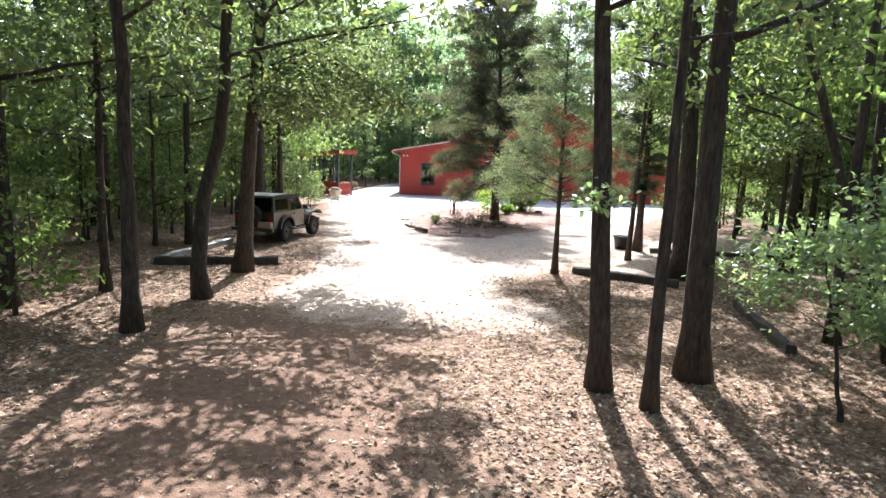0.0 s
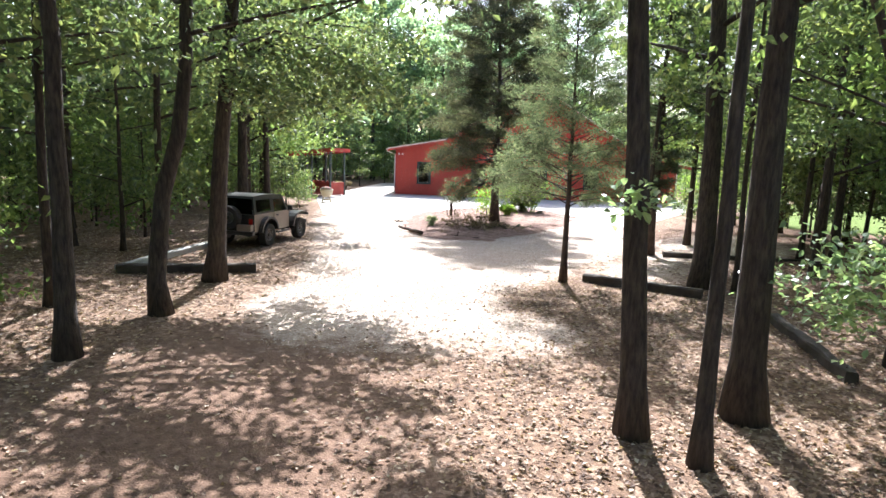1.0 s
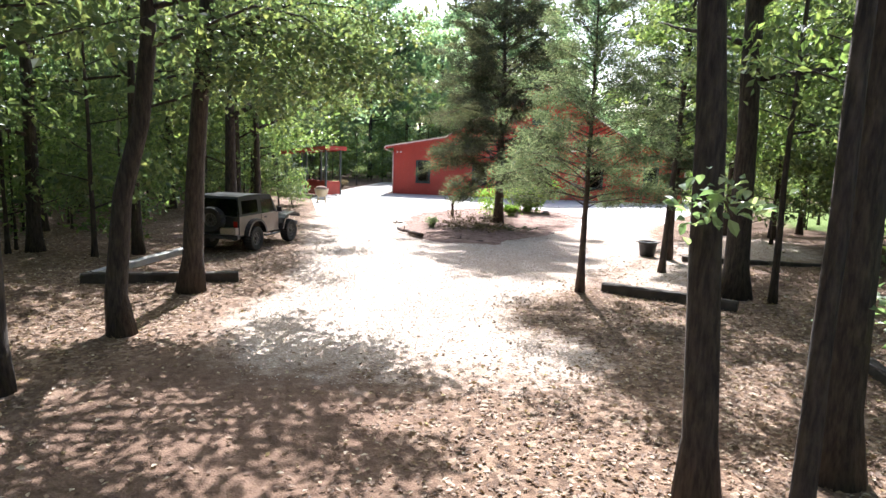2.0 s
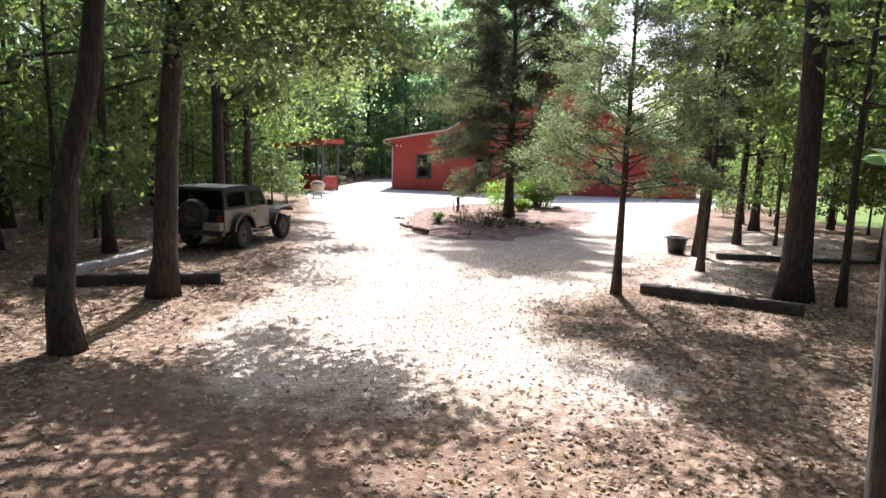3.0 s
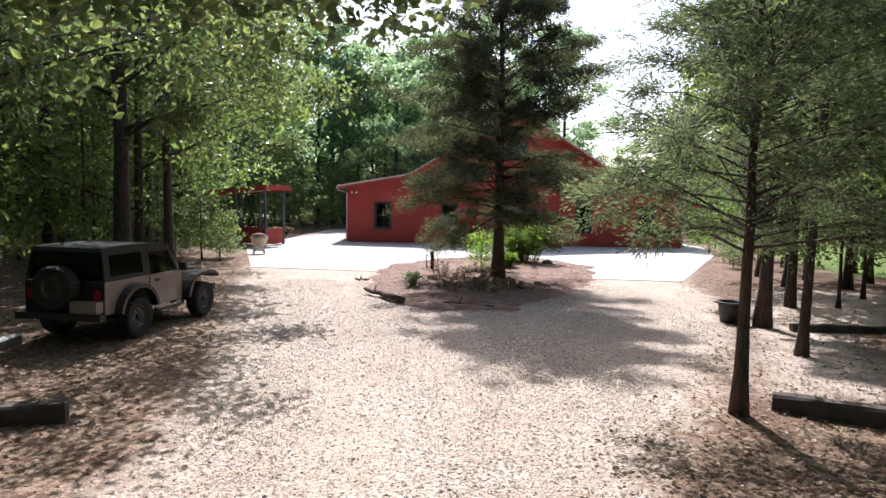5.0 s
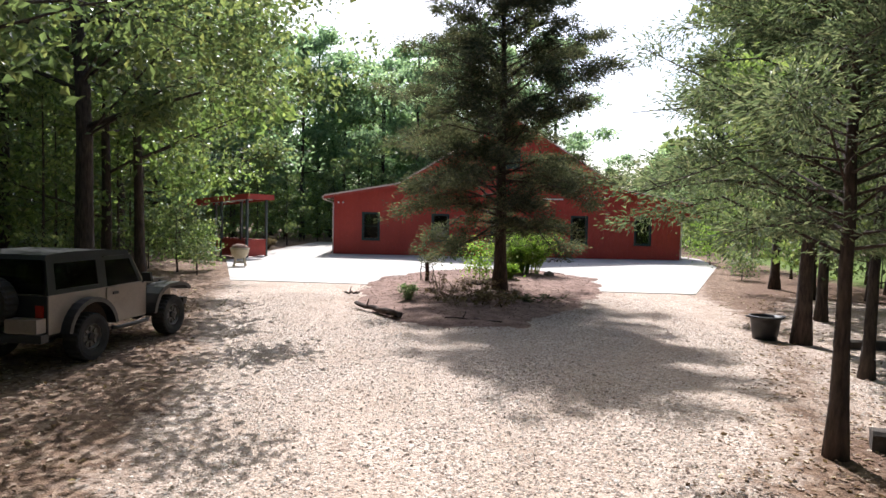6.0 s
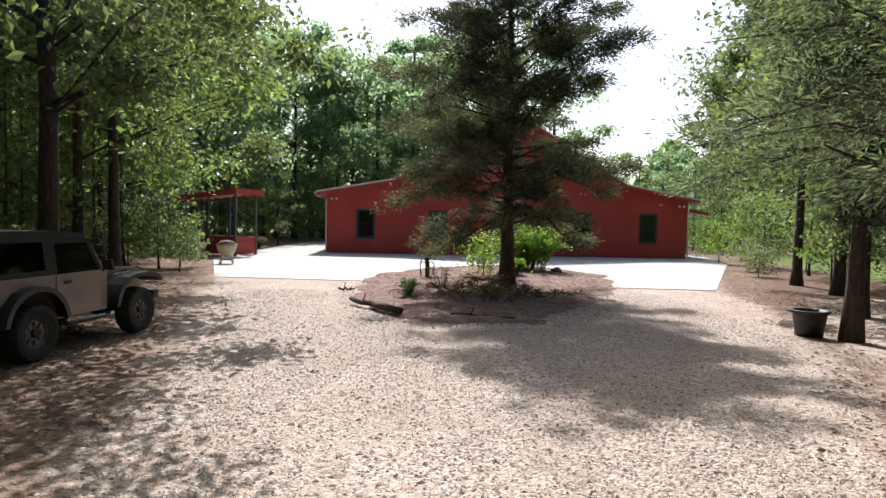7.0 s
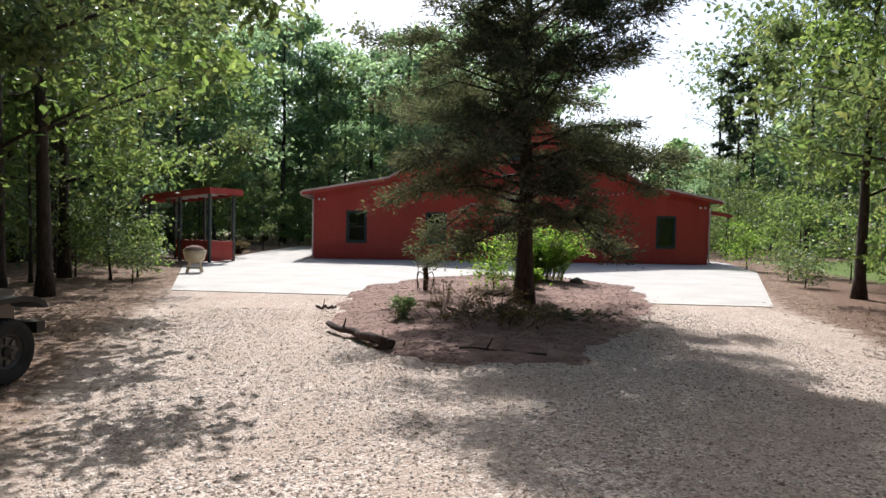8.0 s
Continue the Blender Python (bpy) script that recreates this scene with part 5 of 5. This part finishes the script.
def build_tub():
    tub = thing("black_tub", pose(5.92, 25.45, float(relief(np.array(5.92), np.array(25.45)))), "large black plastic nursery tub with rolled rim", "tub")
    bm = bmesh.new()
    lathe(bm, [(0.24, 0.0), (0.28, 0.3), (0.305, 0.46), (0.33, 0.46), (0.335, 0.51), (0.30, 0.515), (0.27, 0.3), (0.22, 0.06)], 28)
    part("shell", bm, BLACK_PLASTIC, tub, smooth=True)
    bm = bmesh.new()
    lathe(bm, [(0.262, 0.25), (0.262, 0.30), (0.12, 0.335), (0.02, 0.33)], 20)
    part("soil", bm, MULCH, tub)
    for s in (-1, 1):
        bm = bmesh.new()
        tube(bm, [(s * 0.325, -0.1, 0.47), (s * 0.40, -0.07, 0.50), (s * 0.40, 0.07, 0.50), (s * 0.325, 0.1, 0.47)], [0.016] * 4, 7)
        part("handle", bm, BLACK_PLASTIC, tub, smooth=True)


build_tub()


def build_stump():
    z = ground_at(-1.15, 33.4)
    post = thing("hose_post", pose(-1.15, 33.4, z - 0.03), "short weathered wooden post with a looped hose", "post")
    bm = bmesh.new()
    tube(bm, [(0, 0, 0), (0.01, 0, 0.35), (-0.02, 0.0, 0.62)], [0.075, 0.068, 0.06], 9, 0.12, 8)
    part("stake", bm, LOG_BARK, post)
    for s, h in ((-1, 0.72), (1, 0.5)):
        bm = bmesh.new()
        tube(bm, [(s * 0.05, 0.02, 0.45), (s * 0.17, 0.0, 0.52), (s * 0.22, 0, 0.36), (s * 0.18, 0, 0.12), (s * 0.13, 0.02, 0.02)], [0.014] * 5, 7)
        part("hose", bm, BLACK_PLASTIC, post, smooth=True)
    bm = bmesh.new()
    tube(bm, [(-0.2, 0.02, 0), (-0.22, 0.02, 0.4), (-0.16, 0.02, 0.78)], [0.012, 0.01, 0.008], 6)
    part("wire_hook", bm, BLACK_PLASTIC, post)


build_stump()


def stone(name, x, y, sx, sy, sz, seed, label):
    ob = thing(name, pose(x, y, ground_at(x, y) - 0.03, 0, 0, seed * 37), label, "rock")
    bm = bmesh.new()
    bmesh.ops.create_icosphere(bm, subdivisions=2, radius=1)
    rng = random.Random(seed)
    for v in bm.verts:
        n = 1 + 0.22 * noise.noise(v.co * 1.3 + Vector((seed * 3.1, 0, 0)))
        v.co = Vector((v.co.x * sx * n, v.co.y * sy * n, max(-0.25, v.co.z) * sz * n + sz * 0.25))
    part("boulder", bm, ROCK, ob)
    return ob


stone("rock", 3.45, 35.6, 0.26, 0.15, 0.16, 1, "flat brown rock on the mulch bed")
stone("rock", 0.2, 29.4, 0.2, 0.15, 0.12, 2, "small dark rock on the mulch bed")


def fronds(name, seed, x, y, count, length, height, material, label, width=0.10, per=26, category="bush", spread=0.35):
    """A bushy plant of arching fronds, each with rows of narrow leaflets."""
    rng = np.random.default_rng(seed)
    plant_ob = thing(name, pose(x, y, ground_at(x, y) - 0.03), label, category)
    bm = bmesh.new()
    pos, ways = [], []
    for _ in range(count):
        a = rng.uniform(0, 2 * np.pi)
        out = np.array((math.cos(a), math.sin(a), 0))
        root = out * spread * rng.uniform(0, 1) * length
        h, reach = height * rng.uniform(0.55, 1.05), length * rng.uniform(0.3, 0.75)
        pts = [root, root + out * reach * 0.35 + np.array((0, 0, h * 0.7)), root + out * reach * 0.8 + np.array((0, 0, h)), root + out * reach * 1.15 + np.array((0, 0, h * 0.86))]
        tube(bm, pts, [0.009, 0.007, 0.005, 0.002], 4)
        t = rng.uniform(0.15, 1, per) * 3
        i = np.minimum(t.astype(int), 2)
        f = (t - i)[:, None]
        P = np.array(pts)
        p = P[i] * (1 - f) + P[i + 1] * f
        side = np.cross(out, (0, 0, 1.0)) * rng.choice([-1, 1], per)[:, None]
        pos.append(p + side * width * 0.5 + rng.normal(size=(per, 3)) * 0.03)
        ways.append(side + out * 0.4 + np.array((0, 0, 0.25)))
    part("stalk_clump", bm, material, plant_ob)
    v, f = leaf_quads(rng, np.concatenate(pos), width * 1.5, 1.0, 0.36, np.concatenate(ways))
    raw("leaves", v, f, material, plant_ob)
    return plant_ob


fronds("fern_bush", 1, 2.55, 36.4, 150, 1.2, 1.62, FERN_LEAF, "bright green ferny bush on the mulch bed", 0.12, 40, spread=0.6)
fronds("fern_bush", 2, 1.62, 33.8, 46, 0.42, 0.5, FERN_LEAF, "bright green ferny bush on the mulch bed", 0.10, 24)
broadleaf("fern_bush", 95, 0.62, 33.4, 1.45, 0.022, 0.35, 0.8, 1100, 0.11, FERN_LEAF, "thin yellow-green bush behind the cedar", limbs=9)
fronds("small_shrub", 4, -1.75, 28.8, 24, 0.3, 0.42, SUNLIT_PALE_LEAF, "small pale green plant in the mulch", 0.07, 18, "plant")
fronds("dry_weeds", 5, 0.1, 29.8, 24, 0.8, 0.5, DRY_STEM, "dry brown weeds round the cedar", 0.06, 8, "weeds", 0.9)
fronds("dry_weeds", 6, -0.8, 30.6, 18, 0.7, 0.55, DRY_STEM, "dry brown weeds in the mulch", 0.06, 6, "weeds", 1.0)
fronds("dry_weeds", 13, -0.9, 28.4, 20, 0.7, 0.36, DRY_STEM, "dry brown weeds in the mulch", 0.06, 7, "weeds", 1.0)
fronds("leafy_weeds", 7, 0.0, 28.2, 40, 0.9, 0.34, DRY_STEM, "dry brown weeds shaded by the cedar", 0.09, 14, "weeds", 1.0)
fronds("leafy_weeds", 8, 1.4, 29.2, 22, 0.7, 0.2, CEDAR_LEAF, "dark weeds shaded by the cedar", 0.09, 12, "weeds", 1.0)
rough_log("fallen_branch", (-0.9, 26.3, 0.06), (0.3, 26.0, 0.05), 0.035, 0.025, 5, "dark branch lying at the bed's edge", "branch")
rough_log("fallen_branch", (0.1, 31.5, 0.30), (0.65, 31.2, 0.32), 0.03, 0.02, 6, "dry pale branch under the cedar", "branch")
broadleaf("garden_shrub", 91, -10.2, 37.9, 1.7, 0.03, 0.25, 0.85, 1300, 0.13, YOUNG_LEAF, "leafy lime-green shrub beside the planter tub", limbs=12)
broadleaf("garden_shrub", 92, -10.6, 36.9, 2.6, 0.04, 0.4, 1.3, 1500, 0.14, OAK_LEAF, "dark leafy shrub at the wood's edge", limbs=10)
broadleaf("garden_shrub", 93, -9.5, 35.8, 1.3, 0.02, 0.3, 0.6, 500, 0.11, OAK_LEAF, "thin small shrub beside the apron", limbs=7)
broadleaf("garden_shrub", 94, 15.6, 43.6, 3.4, 0.05, 0.5, 1.6, 2200, 0.15, YOUNG_LEAF, "leafy shrub at the apron's corner", limbs=12)
broadleaf("garden_shrub", 96, 14.7, 46.2, 2.2, 0.03, 0.25, 1.1, 1200, 0.13, FERN_LEAF, "bright leafy shrub at the house corner", limbs=10)
broadleaf("garden_shrub", 97, 13.2, 40.6, 1.2, 0.02, 0.2, 0.8, 800, 0.12, OAK_LEAF, "low dark shrub in reddish mulch", limbs=8)
broadleaf("garden_shrub", 98, 11.9, 37.6, 1.0, 0.02, 0.2, 0.7, 700, 0.12, OAK_LEAF, "low dark shrub in reddish mulch", limbs=8)
fronds("garden_shrub", 10, -11.0, 53.5, 60, 0.7, 0.7, DRY_STEM, "low pale shrub along the apron", 0.12, 24)
fronds("garden_shrub", 11, -11.3, 51.3, 60, 0.7, 0.7, YOUNG_LEAF, "low green shrub along the apron", 0.12, 24)


# ---- loose cover: stones, fallen leaves, wood chips ----
def loose_stones():
    rng = np.random.default_rng(7)
    n = 190000
    x, y = rng.uniform(-6.5, 5.5, n), rng.uniform(8.5, 31, n)
    keep = (gravel_amount(x, y) > rng.uniform(0.3, 0.9, n)) & (mound_height(x, y) < 0)
    track = 0.55 + 0.45 * np.sin(2.1 * x + 0.5 * np.sin(0.6 * y)) * np.sin(0.35 * y + 0.6 * x)
    keep &= rng.random(n) < np.clip(1.25 - (y - 10) / 26, 0.25, 1) * np.clip(track + 0.25, 0.2, 1)
    x, y = x[keep][:52000], y[keep][:52000]
    n = len(x)
    r = rng.uniform(0.008, 0.018, (n, 1)) * rng.choice([1, 1, 1, 1, 1, 1.6], (n, 1))
    c = np.stack([x, y, relief(x, y)], 1) + np.array((0, 0, 0.004))
    base = np.array([(1, 0, 0), (0, 1, 0), (-1, 0, 0), (0, -1, 0), (0, 0, 0.45)])
    v = base[None] * (1 + 0.35 * rng.normal(size=(n, 5, 1))) * r[:, None]
    a = rng.uniform(0, 2 * np.pi, n)
    ca, sa = np.cos(a)[:, None], np.sin(a)[:, None]
    v = np.stack([v[..., 0] * ca - v[..., 1] * sa, v[..., 0] * sa + v[..., 1] * ca, v[..., 2]], -1) + c[:, None]
    tri = np.array([(0, 1, 4), (1, 2, 4), (2, 3, 4), (3, 0, 4)])
    f = (np.arange(n)[:, None, None] * 5 + tri[None]).reshape(-1, 3)
    ob = raw("loose_gravel", v.reshape(-1, 3), f, STONES)
    tagged(ob, "loose tan and pale pink gravel stones", "gravel", kind="stuff")


def fallen_leaves():
    rng = np.random.default_rng(8)
    n = 260000
    x, y = rng.uniform(-15, 14, n), 1.5 + 32.5 * rng.random(n) ** 1.35
    g = gravel_amount(x, y)
    worn = np.clip(1.25 - np.abs(x + 2.2 + 0.05 * y) / 3.2, 0, 1)
    share = (1 - g) * (1 - 0.86 * worn) * np.clip(1.25 - np.hypot(x, y - 7) / 24, 0.10, 1)
    share = np.maximum(share, 0.26 * (1 - g) * np.clip((15.5 - y) / 3, 0, 1) * (1 - 0.85 * worn))
    keep = (rng.random(n) < share) & (mound_height(x, y) < 0)
    keep &= ~((y > 33) & (x > -9.2) & (x < 14))
    x, y = x[keep][:92000], y[keep][:92000]
    c = np.stack([x, y, relief(x, y) + rng.uniform(0.004, 0.028, len(x))], 1)
    v, f = leaf_quads(rng, c, 0.075, 2.0, 0.6, rng.normal(size=(len(x), 3)) * np.array((1, 1, 0.15)) * 3)
    ob = raw("fallen_leaves", v, f, FALLEN)
    tagged(ob, "dry brown and tan fallen leaves", "leaf litter", kind="stuff")


def bark_chips():
    rng = np.random.default_rng(9)
    n = 16000
    x, y = rng.uniform(-3.6, 5.8, n), rng.uniform(25, 41.5, n)
    h = mound_height(x, y)
    keep = h > 0.0
    x, y, h = x[keep], y[keep], h[keep]
    sx, sy = rng.uniform(-4.2, 6.2, 9000), rng.uniform(24.6, 34, 9000)
    rim = depth_inside(BED, sx, sy)
    strewn = (rim < 0.25) & (rng.random(9000) < np.exp(-np.abs(rim) / 0.28)) & (mound_height(sx, sy) < 0)
    x, y, h = np.concatenate([x, sx[strewn]]), np.concatenate([y, sy[strewn]]), np.concatenate([h, relief(sx[strewn], sy[strewn]) + 0.006])
    v, f = leaf_quads(rng, np.stack([x, y, h + rng.uniform(0.0, 0.012, len(x))], 1), 0.06, 4.0, 0.35, rng.normal(size=(len(x), 3)) * np.array((1, 1, 0.06)) * 3)
    ob = raw("bark_chips", v, f, CHIPS)
    tagged(ob, "reddish-brown bark chips and dry needles", "mulch", kind="stuff")


loose_stones()
fallen_leaves()
bark_chips()
